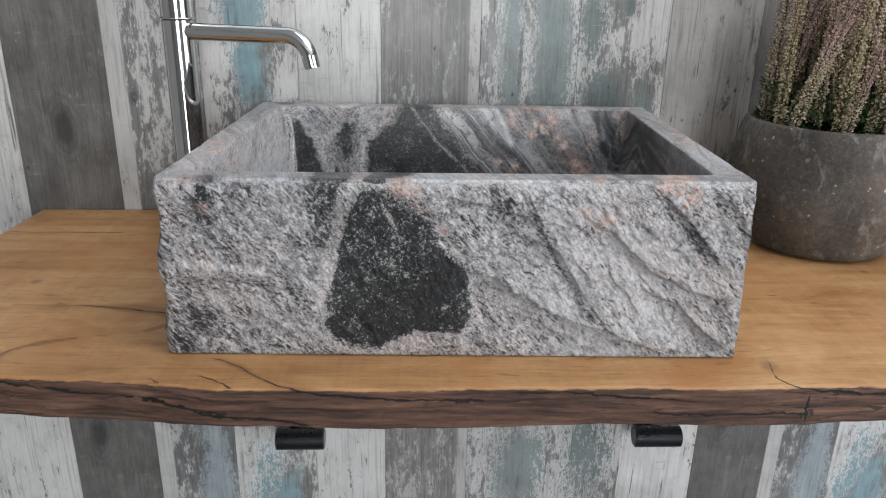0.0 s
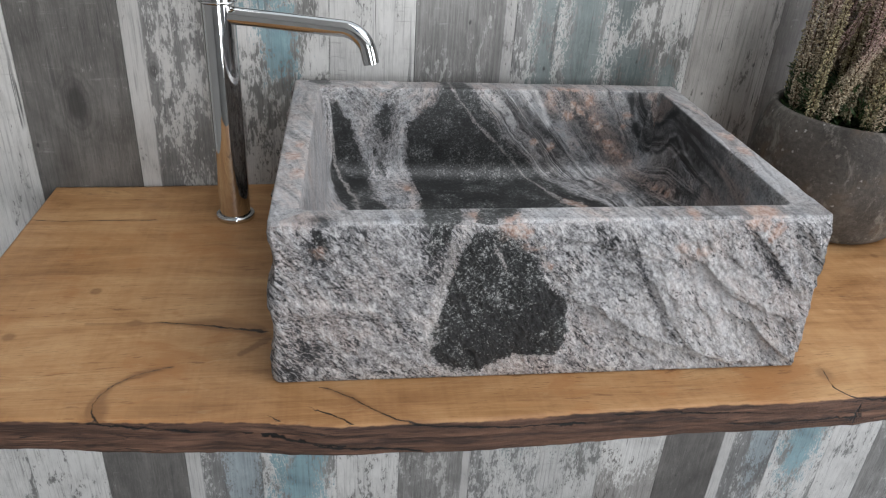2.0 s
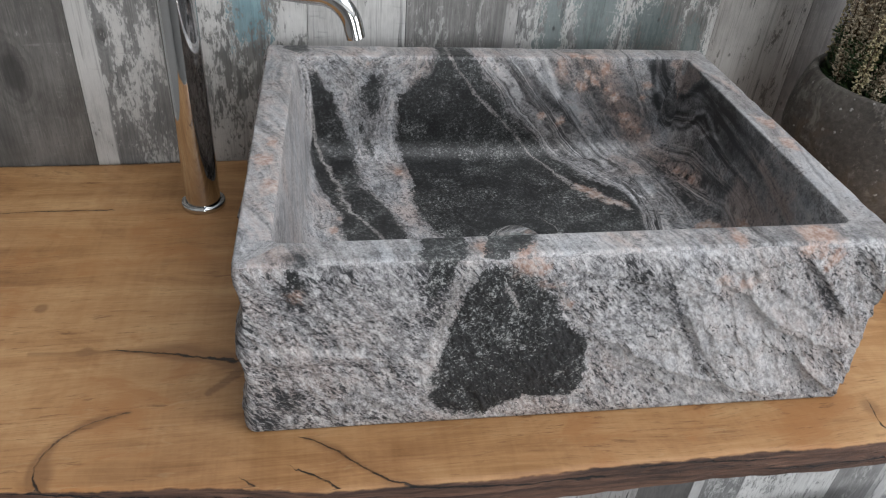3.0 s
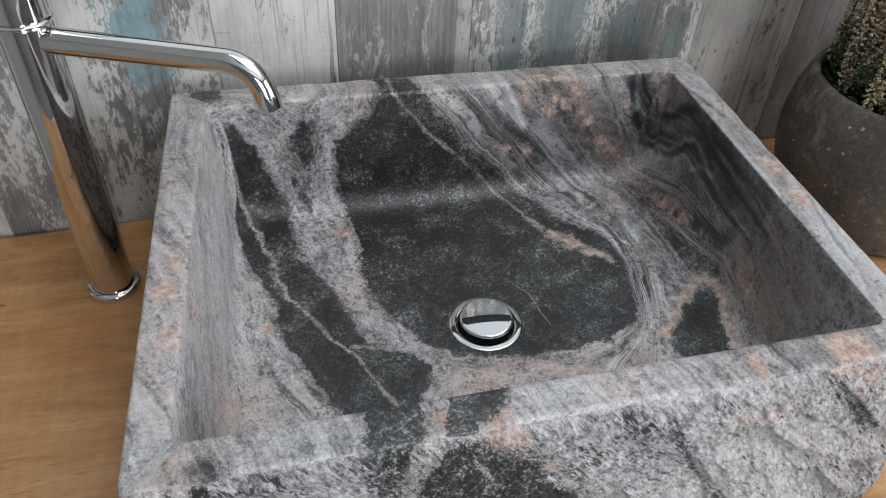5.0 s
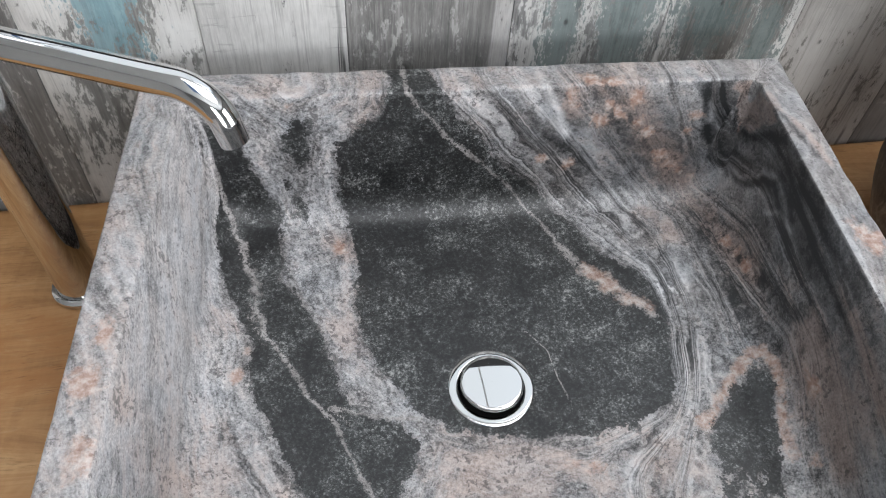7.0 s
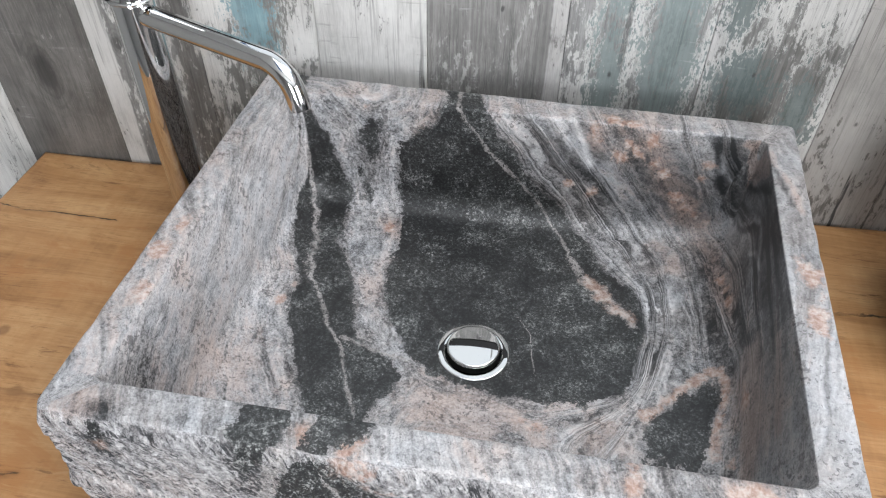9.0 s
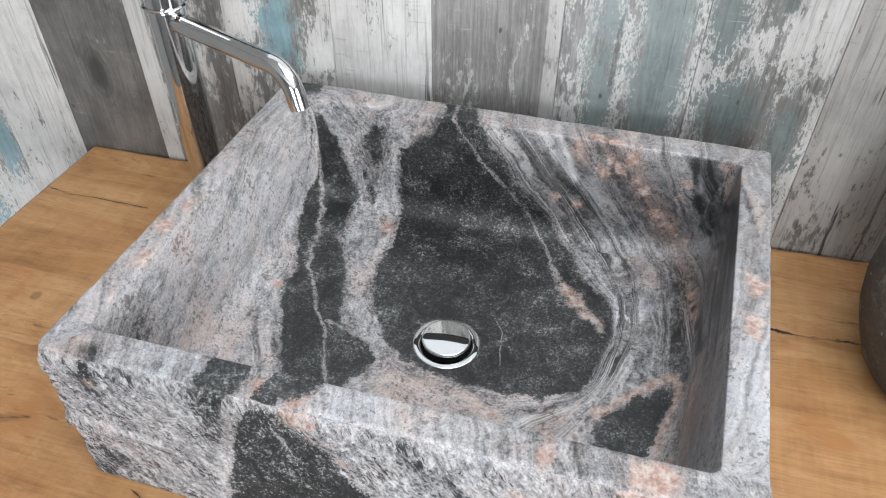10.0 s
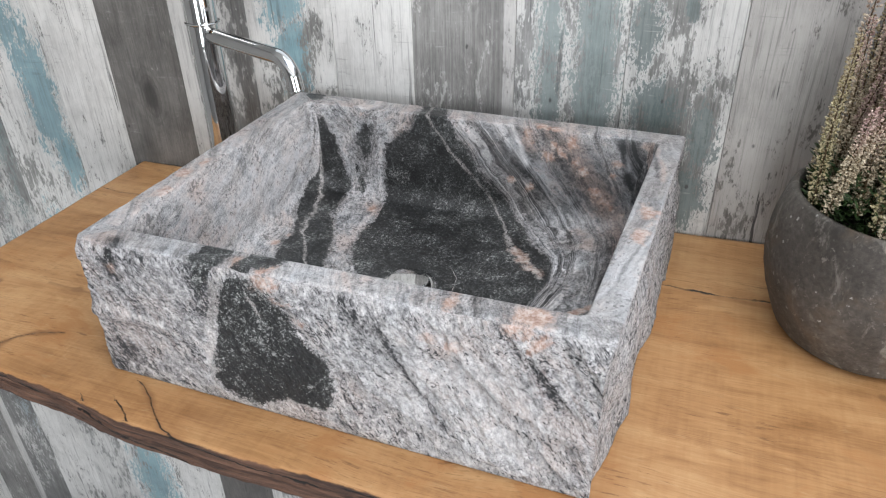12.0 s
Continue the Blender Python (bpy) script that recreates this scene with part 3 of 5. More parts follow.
tagged(part("ceiling", ceiling, WHITE, None), "plain white ceiling with two roof windows", "ceiling", kind="structure")


def roof_window(name, x0, x1, y0, y1, post):
    """A white surround in the ceiling's opening, with one thin bar."""
    thing = tagged(new(name), "white framed roof window letting daylight in", "window", kind="structure")
    bm = bmesh.new()
    for lo, hi in (((x0, y0), (x0 + 0.04, y1)), ((x1 - 0.04, y0), (x1, y1)), ((x0 + 0.04, y0), (x1 - 0.04, y0 + 0.04)), ((x0 + 0.04, y1 - 0.04), (x1 - 0.04, y1)), ((post, y0 + 0.04), (post + 0.015, y1 - 0.04))):
        box((*lo, CEIL + 0.01), (*hi, CEIL + 0.05), bm=bm)
    part("window_frame", bm, WHITE, thing)
    return thing


roof_window("window_2", -0.35, 1.65, -1.05, 0.36, 0.02)
roof_window("window_4", -1.1, 1.3, 0.46, 1.7, 0.15)
tagged(part("wall_behind", box((WEST, NORTH, FLOOR - 0.1), (EAST, NORTH + 0.12, CEIL + 0.1)), WHITE, None), "plain white wall behind the clad screen", "wall", kind="structure")
tagged(part("wall_west", box((WEST - 0.12, SOUTH - 0.12, FLOOR - 0.1), (WEST, NORTH, CEIL + 0.1)), GREY_WALL, None), "plain grey painted wall", "wall", kind="structure")
wall_with_opening("wall_east", (EAST, SOUTH - 0.12, FLOOR - 0.1), (EAST + 0.12, NORTH, CEIL + 0.1), 1, -2.2, -0.6, -0.95, 1.25, "plain grey painted wall with a window")
wall_with_opening("wall_south", (WEST, SOUTH - 0.12, FLOOR - 0.1), (EAST, SOUTH, CEIL + 0.1), 0, 0.0, 0.9, -0.75, 1.05, "plain grey painted wall with a window")
window("window_1", (EAST + 0.03, -2.2, -0.95), (EAST + 0.08, -0.6, 1.25), 1, "unseen white framed window letting daylight in")
# unseen window, added as an opening for the front fill
window("fill_window", (0.0, SOUTH - 0.08, -0.75), (0.9, SOUTH - 0.03, 1.05), 0, "unseen white framed window letting daylight in")

wall = tagged(part("wall_north", box((WEST, WALL_Y + 0.009, FLOOR - 0.1), (EAST, WALL_Y + 0.06, SCREEN_TOP)), plain_material("dark_joint", (0.03, 0.03, 0.03), 0.9), None), "wall clad with upright weathered painted boards in white, grey and teal", "wall", kind="structure")
WALL_TURN = 2.0
wall.matrix_world = pose(-0.43, 0.41, 0, 0, 0, WALL_TURN) @ pose(0.43, -0.41, 0)

TEAL, SEA, SLATE = (0.17, 0.29, 0.325), (0.165, 0.205, 0.203), (0.115, 0.15, 0.147)
PAPER = (0.60, 0.595, 0.575)
BOARDS = {
    "dark": plank_material("dark_grey_board", (0.118, 0.113, 0.106), (0.33, 0.32, 0.305), 0.20, SEA, (), 1, knots=((0.0, 0.11, 0.016, 0.032), (-0.02, -0.36, 0.014, 0.03)), cracks=0.4, scratch=0.2, grainy=0.30),
    "mottled": plank_material("mottled_grey_board", (0.165, 0.165, 0.161), (0.50, 0.495, 0.48), 0.42, (0.30, 0.35, 0.37), ((0.03, -0.50, 0.03, 0.2, 1.1),), 2, strip=(-0.062, -0.036), knots=((-0.028, 0.15, 0.006, 0.012),), scratch=0.3),
    "teal": plank_material("white_board_with_teal", (0.22, 0.22, 0.21), PAPER, 0.56, TEAL, ((-0.010, 0.265, 0.032, 0.050, 1.1), (0.002, 0.19, 0.026, 0.060, 1.0), (0.0, -0.55, 0.05, 0.16, 0.9)), 3),
    "white": plank_material("white_board", (0.20, 0.198, 0.19), PAPER, 0.68, SEA, (), 4, cracks=0.8),
    "wood": plank_material("bare_grey_board", (0.21, 0.206, 0.198), (0.46, 0.45, 0.435), 0.36, SEA, (), 5, strip=(0.050, 0.07), knots=((0.012, 0.30, 0.010, 0.03), (-0.02, 0.12, 0.006, 0.010)), cracks=0.45, scratch=0.5),
    "sea": plank_material("white_and_sea_green_board", (0.21, 0.21, 0.205), (0.53, 0.527, 0.51), 0.56, SEA, ((-0.022, 0.2, 0.018, 0.4, 0.72), (0.030, 0.2, 0.029, 0.4, 0.85), (0.02, -0.45, 0.05, 0.1, 0.7)), 6),
    "slate": plank_material("slate_green_board", (0.19, 0.19, 0.182), (0.52, 0.517, 0.50), 0.58, SLATE, ((-0.018, 0.155, 0.038, 0.040, 1.0), (0.035, 0.13, 0.018, 0.065, 1.0), (-0.045, 0.25, 0.022, 0.055, 0.8), (0.004, 0.275, 0.009, 0.016, 1.3), (0.03, 0.05, 0.025, 0.05, 1.0), (0.0, -0.42, 0.05, 0.12, 0.7)), 7),
    "pale": plank_material("pale_grey_board", (0.130, 0.123, 0.114), (0.335, 0.323, 0.306), 0.66, PAPER, ((0.0, -0.46, 0.10, 0.17, 1.6),), 8, cracks=1.0, scratch=0.05, lines=0.75),
    "blue": plank_material("white_board_with_blue", (0.22, 0.22, 0.21), PAPER, 0.60, TEAL, ((0.028, 0.10, 0.038, 0.11, 1.3), (0.045, -0.01, 0.03, 0.06, 0.9), (0.0, 0.2, 0.04, 0.05, 0.8), (-0.02, -0.2, 0.03, 0.1, 0.5), (0.0, -0.80, 0.055, 0.16, 0.9)), 9),
}
ORDER = ("dark", "mottled", "teal", "white", "wood", "sea", "slate", "pale")
JOINTS = (-0.553, -0.430, -0.311, -0.187, -0.079, 0.051, 0.181, 0.303, 0.428)
PERIOD = JOINTS[8] - JOINTS[0]
board_meshes = {}
WEST_ORDER = ("pale", "white", "white", "wood", "mottled", "white", "sea", "blue", "white")
WEST_JOINTS = (-1.534, -1.495, -1.360, -1.230, -1.115, -1.015, -0.900, -0.800, -0.660, -0.553)
for rep in range(-2, 3):
    kinds, joints = (WEST_ORDER, WEST_JOINTS) if rep == -1 else (ORDER, [x + rep * PERIOD for x in JOINTS])
    for kind, x0, x1 in zip(kinds, joints, joints[1:]):
        if x0 < WEST or x1 > EAST:
            continue
        half = (x1 - x0) / 2 - 0.00025
        key = (kind, round(half, 4))
        if key not in board_meshes:
            bm = box((-half, 0.0, FLOOR), (half, 0.009, SCREEN_TOP), 0.0004)
            me = bpy.data.meshes.new("board")
            bm.to_mesh(me)
            bm.free()
            me.materials.append(BOARDS[kind])
            board_meshes[key] = me
        ob = new("board", board_meshes[key])
        ob.parent = wall
        ob.location = ((x0 + x1) / 2, WALL_Y, 0)
part("edging", box((-1.503, WALL_Y - 0.004, FLOOR), (-1.489, WALL_Y + 0.002, SCREEN_TOP), 0.001), RED, wall, "narrow dark red strip between boards")
part("top_rail", box((WEST, WALL_Y - 0.004, SCREEN_TOP), (EAST, WALL_Y + 0.064, 0.366), 0.003), MAT, wall, "dark rail along the top")

# ---- the oak slab ----


def slab_front(x):
    """Where the slab's front edge runs, along its upper side."""
    return -0.0670 + 0.0035 * math.exp(-((x + 0.27) / 0.1) ** 2) + 0.12 * max(0.0, -x - 0.19) + 0.02 * max(0.0, x - 0.2) + 0.0009 * math.sin(x * 19) + 0.0005 * math.sin(x * 47 + 1)


def slab_depth(x):
    """How thick the slab is at its front edge."""
    return 0.0390 - 0.012 * (x + 0.02) ** 2 + 0.0012 * math.sin(x * 23 + 2)


def oak_slab():
    xs = np.linspace(-0.535, 1.0, 620)
    nt, nf = 110, 22
    verts, bark = [], []
    for x in xs:
        f, d = slab_front(x), slab_depth(x)
        back = 0.405 + 0.035 * max(0.0, x + 0.43)
        for j in range(nt):
            y = back + (f + 0.003 - back) * j / (nt - 1)
            wave = 0.0004 * noise.noise((x * 9, y * 30, 0))
            verts.append((x + (-0.018 * (back - y) if x < -0.5349 else -0.018 * (back - y) * max(0.0, min(1.0, (-0.45 - x) / 0.085))), y, wave - 0.0004))
            bark.append(0.0 if j < nt - 1 else 0.12)
        for j in range(1, nf):
            t = j / nf
            lean = 0.006 * t ** 1.3
            knock = 0.0018 * noise.noise((x * 16, t * 1.4, 3)) + 0.0012 * noise.noise((x * 40, t * 7, 7)) + 0.0008 * noise.noise((x * 90, t * 22, 1))
            groove = -0.0035 * max(0.0, 1 - abs(t - 0.42 - 0.22 * noise.noise((x * 5, 0, 9))) / 0.07)
            ramp = min(1.0, t / 0.25)
            verts.append((x, f + lean - (knock + groove) * ramp, -d * t - 0.0004))
            bark.append(min(1.0, 0.25 + t / 0.10))
        verts.append((x, f + 0.012, -d))
        bark.append(1.0)
        verts.append((x, back, -0.047))
        bark.append(0.3)
    m = nt + nf + 1
    faces = []
    for i in range(len(xs) - 1):
        for j in range(m):
            a, b = i * m + j, i * m + (j + 1) % m
            faces.append((a, b, b + m, a + m))
    faces.append(tuple(reversed(range(m))))
    faces.append(tuple(range((len(xs) - 1) * m, len(xs) * m)))
    p = np.array(verts)
    flat = p[:, :2]
    cracks = [
        [(-199, -16), (-177, -30), (-161, -45), (-140, -61), (-114, -69), (-60, -76)],
        [(-206, -43), (-186, -55), (-168, -71)],
        [(262, -28), (257, -49), (265, -64), (308, -71), (360, -74)],
        [(-350, 91), (-302, 82), (-258, 71)],
        [(-540, 313), (-500, 307), (-464, 309), (-396, 308)],
        [(240, 310), (274, 306), (326, 304), (369, 308), (480, 303), (700, 309)],
        [(-330, 22), (-347, 17), (-361, 11), (-373, 1), (-380, -10), (-384, -22), (-382, -32), (-377, -42), (-373, -52)],
        [(-240, -50), (-225, -63)],
    ]
    s, near = lines_field(flat, cracks)
    side = [
        [(-400, 0), (-346, -6), (-321, -9), (-291, -13), (-257, -15), (-222, -19), (-183, -24)],
        [(-208, -24), (-181, -27), (-143, -30), (-121, -35)],
        [(-129, -1), (-105, -4), (-60, -8), (17, -11)],
        [(45, -3), (88, -3), (129, -8), (169, -11)],
        [(155, -24), (199, -26), (247, -25), (279, -26)],
        [(268, 1), (290, -4), (340, -8), (420, -10)],
        [(281, -34), (279, -10)],
    ]
    s2, near2 = lines_field(p[:, [0, 2]] + [0.0, 0.0004], side)
    below = p[:, 2] < -0.0008
    s = np.where((flat[:, 0] > 0.2) & (flat[:, 1] > 0.28), s * 0.5, s)
    s = np.where((flat[:, 1] > 0.05) & (flat[:, 1] < 0.11), s * (0.9 - 0.6 * np.clip((flat[:, 0] + 0.34) / 0.09, 0, 1)), s)
    near = near + 0.0055 * ((flat[:, 0] < -0.32) & (flat[:, 1] < 0.035) & (flat[:, 1] > -0.03))
    near = near + 0.0045 * (np.abs(flat[:, 1] - 0.31) < 0.02) * (flat[:, 0] < 0)
    s, near = np.where(below, s2 * 0.6, s), np.where(below, near2, near)
    stain = soft_spots(flat, [(-424, 150, 7, 1.2), (-480, 76, 7, 1.2), (-375, 93, 6, 0.8), (-300, 80, 22, 0.5), (-262, 72, 12, 0.8), (-250, 40, 30, 0.25), (-352, 14, 12, 0.35), (-376, -16, 10, 0.4), (470, 183, 6, 1.2), (261, -31, 12, 0.8), (-180, -30, 25, 0.4), (330, 10, 40, 0.3), (-377, -30, 9, 0.8)])
    stain += soft_lines(flat, ((cracks[6], 5, 0.75), (((-418, 92), (-378, 89), (-352, 90), (-311, 84), (-257, 70)), 4, 0.8), (cracks[0], 4, 0.5), (cracks[4], 6, 0.6), (((-330, 96), (-270, 82)), 10, 0.4), (((-250, 59), (-264, 45), (-274, 36)), 3.5, 1.0)))
    front = np.array([slab_front(x) for x in flat[:, 0]])
    stain = stain + 0.55 * np.exp(-np.clip(flat[:, 1] - front, 0, 1) / 0.010)
    slab = mesh_object("wooden_slab", verts, faces, OAK, attributes={"bark": bark, "crack": s, "crack_near": near, "stain": stain})
    return tagged(slab, "thick oiled oak slab with dark wany front edge and cracks", "washstand top")


oak_slab()

# ---- the stone basin ----
RIM_Z = 0.15
DRAIN = (0.0050, 0.1760)


def basin_floor(x, y):
    return 0.030 + 0.055 * np.hypot(x - DRAIN[0], y - DRAIN[1])


SIDE_N = (360, 170, 190, 170)
CORNER_N = 9


def rounded_loop(corners, r):
    """Points and outward directions round a four-sided loop with rounded corners; always as many points.
    corners: front left, front right, back right, back left."""
    c = [np.array(v, dtype=float) for v in corners]
    pts, nrm = [], []
    for i in range(4):
        a, b, nxt = c[i], c[(i + 1) % 4], c[(i + 2) % 4]
        d, e = (b - a) / np.linalg.norm(b - a), (nxt - b) / np.linalg.norm(nxt - b)
        n1, n2 = np.array([d[1], -d[0]]), np.array([e[1], -e[0]])
        for t in np.linspace(0, 1, SIDE_N[i]):
            pts.append(a + d * r + (b - a - 2 * r * d) * t)
            nrm.append(n1)
        centre = b - d * r + e * r
        for t in np.linspace(0, 1, CORNER_N + 2)[1:-1]:
            n = n1 * math.cos(t * math.pi / 2) + n2 * math.sin(t * math.pi / 2)
            n = n / np.linalg.norm(n)
            pts.append(centre + n * r)
            nrm.append(n)
    return np.array(pts), np.array(nrm)


def inset(corners, d):
    (a, b, c, e) = [np.array(v, dtype=float) for v in corners]
    return [a + (d, d), b + (-d, d), c + (-d, -d), e + (d, -d)]


INNER = [(-0.216, 0.0225), (0.2135, 0.0225), (0.2335, 0.357), (-0.200, 0.358)]
OUTER = [(-0.240, -0.002), (0.2400, -0.002), (0.2605, 0.383), (-0.229, 0.388)]

# outlines of the dark lenses on the unfolded inside, in millimetres
MAIN_LENS = [(-52, 505), (-51, 472), (-61, 450), (-77, 435), (-91, 424), (-95, 403), (-94, 369), (-90, 342), (-85, 311), (-83, 283), (-85, 252), (-83, 229), (-80, 212), (-72, 196), (-62, 179), (-48, 163), (-30, 150), (-16, 143), (3, 138), (30, 135), (56, 133), (80, 135), (100, 137), (115, 141), (128, 149), (136, 163), (140, 192), (144, 212), (143, 227), (142, 246), (138, 263), (121, 276), (104, 295), (85, 331), (65, 369), (34, 394), (17, 423), (-4, 450), (-16, 470), (-22, 505)]
LEFT_LENS = [(-210, 396), (-196, 420), (-189, 448), (-180, 450), (-166, 428), (-159, 402), (-151, 383), (-144, 353), (-141, 314), (-136, 281), (-128, 259), (-117, 236), (-108, 214), (-101, 187), (-94, 171), (-79, 161), (-61, 153), (-52, 143), (-48, 136), (-53, 124), (-60, 114), (-67, 104), (-75, 80), (-68, 40), (-104, 40), (-112, 85), (-122, 108), (-133, 126), (-142, 144), (-152, 169), (-160, 190), (-163, 202), (-161, 224), (-172, 249), (-188, 266), (-203, 298), (-213, 321), (-209, 345)]
SMALL_LENS = [(-117, 459), (-112, 442), (-113, 422), (-118, 399), (-127, 398), (-132, 424), (-126, 449)]
SLIVER = [(-136, 397), (-128, 393), (-124, 361), (-120, 319), (-125, 330), (-132, 368)]
RIGHT_LENS = [(206, 169), (213, 156), (205, 138), (198, 122), (194, 104), (186, 75), (180, 50), (130, 50), (132, 83), (141, 108), (151, 132), (163, 144), (176, 157)]
# the dark folded layers in the far corner, the rosy patch within them and their lines
LAYERS = [(182, 505), (186, 466), (199, 438), (209, 407), (252, 373), (268, 326), (270, 301), (290, 283), (300, 262), (290, 215), (287, 150), (345, 150), (348, 330), (370, 400), (300, 505)]
ROSY = [(215, 462), (217, 505), (300, 505), (291, 441), (342, 345), (344, 321), (341, 303), (331, 309), (321, 318), (309, 327), (303, 364), (269, 427)]
LAYER_LINES = (
    (((194, 466), (200, 429), (211, 404), (259, 362), (269, 313), (284, 292), (298, 283), (306, 271), (299, 257), (292, 240), (285, 218), (279, 150)), 3, -0.17),
    (((200, 466), (206, 429), (228, 405), (267, 355), (276, 311), (288, 297), (301, 288), (309, 277), (311, 266), (307, 255), (297, 235), (292, 212)), 2.2, 0.12),
    (((206, 466), (216, 440), (245, 400), (281, 340), (292, 310), (306, 296), (316, 276), (312, 255), (303, 232)), 2.0, -0.10),
)
LAYER_LINES += (
    (((240, 462), (269, 423), (298, 360), (306, 324), (317, 313), (330, 299), (337, 286)), 4, -0.16),
    (((328, 295), (325, 267), (321, 247), (312, 222), (308, 199), (300, 140)), 2.5, -0.12),
    (((328, 246), (327, 225), (325, 200), (324, 179), (316, 120)), 3, -0.08),
)
FRONT_LENS = [(-70, 143), (-82, 136), (-91, 115), (-96, 102), (-98, 81), (-105, 60), (-107, 41), (-108, 26), (-101, 16), (-86, 10), (-69, 7), (-57, 10), (-46, 16), (-36, 21), (-25, 19), (-12, 20), (3, 19), (8, 31), (11, 52), (8, 70), (4, 80), (-8, 90), (-18, 100), (-21, 116), (-34, 124), (-46, 134), (-58, 141)]

# lines that the banding follows from the main lens to the far wall, each with its place across the bands
GUIDES = (
    (-0.024, ((2, 505), (8, 468), (41, 424), (74, 378), (110, 319), (142, 277), (153, 239), (149, 199), (141, 162), (124, 138), (87, 118), (74, 96), (70, 40))),
    (-0.048, ((30, 505), (37, 469), (78, 422), (119, 362), (141, 309), (157, 266), (157, 218), (150, 170), (134, 136), (98, 93), (85, 40))),
    (-0.068, ((58, 505), (63, 468), (108, 408), (149, 352), (174, 305), (171, 259), (170, 216), (159, 178), (151, 152), (136, 119), (127, 89), (118, 40))),
    (-0.106, ((100, 505), (107, 467), (163, 391), (202, 318), (203, 261), (215, 213), (232, 175), (225, 145), (204, 110), (196, 60))),
)
GUIDES += (
    (-0.136, ((143, 505), (148, 465), (190, 383), (220, 297), (238, 239), (254, 180), (249, 146), (227, 110), (210, 60))),
    (-0.170, ((180, 505), (184, 464), (208, 407), (259, 315), (279, 275), (276, 237), (272, 192), (274, 152), (257, 119), (232, 60))),
    (-0.200, ((212, 505), (220, 455), (262, 395), (301, 325), (309, 283), (306, 252), (299, 219), (295, 186), (291, 141), (276, 101), (255, 55))),
    (-0.235, ((260, 470), (318, 380), (345, 300), (336, 240), (330, 180), (314, 120), (297, 60))),
)
INSIDE_VEINS = [
    [(-40, 505), (-38, 471), (-32, 460), (-21, 444), (-3, 421), (25, 392), (46, 367), (68, 324), (84, 289), (90, 274), (104, 259), (119, 243), (136, 226)],
    [(-206, 400), (-200, 367), (-186, 329), (-171, 299), (-161, 277), (-160, 254), (-152, 231), (-139, 212), (-122, 179), (-105, 159), (-99, 140), (-89, 120), (-78, 96)],
    [(-105, 169), (-86, 162), (-64, 157), (-47, 157)],
    [(39, 218), (45, 210), (51, 201), (54, 178), (57, 164)],
]
# salmon patches: on the back wall, then on the floor, the side walls and the front rim
BACK_SALMON = [(86, 459, 3.5, 9), (118, 474, 9, 4), (120, 434, 8, 4), (141, 433, 7, 5), (139, 456, 4, 8), (191, 436, 6, 6), (170, 394, 5, 6), (194, 376, 5, 4), (190, 421, 4, 3), (71, 398, 4, 3), (96, 390, 4, 3), (299, 372, 6, 9), (100, 478, 6, 4), (-127, 462, 4, 4), (154, 420, 4, 5), (180, 384, 4, 4), (205, 365, 4, 4)]
LOWER_SALMON = [(-337, 140, 9, 12), (-335, 99, 5, 8), (-334, 168, 4, 8), (354, 185, 10, 16), (352, 140, 3, 8), (228, 278, 5, 6), (237, 249, 5, 7), (232, 263, 4, 5), (47, 112, 6, 4), (62, 111, 6, 4), (244, 135, 6, 9), (218, 90, 6, 8), (-171, 198, 4, 4), (-163, 216, 4, 4), (-94, 306, 4, 5), (122, 240, 7, 4), (107, 262, 6, 4), (-48, -109, 9, 8), (113, -107, 4.5, 13), (178, -106, 13, 12), (-75, -107, 3, 13)]
FRONT_SALMON = [(186, 139, 8, 6), (174, 144, 8, 5), (166, 146, 6, 4), (-203, 128, 6, 5), (98, 126, 4, 2), (119, 121, 3, 2), (-27, 127, 7, 2), (-17, 112, 4, 3), (-45, 143, 8, 4)]


# breaks that cross the front face, falling to the right: line in millimetres, drop and fade in metres
SCARPS = (
    (((6, 74), (30, 66), (40, 59), (57, 53), (77, 38), (112, 25), (147, 14), (190, 7)), 0.0082, 0.050),
    (((150, 64), (166, 55), (186, 47), (192, 39), (205, 26), (225, 12), (237, 4)), 0.0088, 0.042),
    (((98, 124), (122, 110), (139, 91), (159, 77), (190, 62), (228, 48)), 0.0056, 0.034),
    (((158, 142), (174, 130), (190, 114), (209, 89), (230, 68)), 0.0034, 0.020),
    (((194, 150), (215, 135), (241, 112)), 0.0034, 0.028),
)
SMALL_SCARPS = (
    (((-22, 142), (20, 129), (60, 121), (92, 112)), 0.0030, 0.026),
    (((28, 44), (60, 33), (90, 16), (110, 6)), 0.0030, 0.020),
)


def scarp(x, z, line, drop, fade):
    """The step under one break, with a small proud lip above it."""
    mm = x * 1000
    if not line[0][0] < mm < line[-1][0]:
        return 0.0
    for (a, za), (b, zb) in zip(line[:-1], line[1:]):
        if mm <= b:
            break
    gap = (za + (zb - za) * (mm - a) / (b - a)) / 1000 + 0.005 * noise.noise((x * 34, drop * 900, 0)) + 0.002 * noise.noise((x * 110, drop * 900, 4)) - z
    ends = min(1.0, (mm - line[0][0]) / 14, (line[-1][0] - mm) / 14)
    if gap > 0:
        return -drop * ends * min(1.0, gap / 0.0028) * max(0.0, 1 - gap / fade)
    return 0.3 * drop * ends * max(0.0, 1 + gap / 0.012)


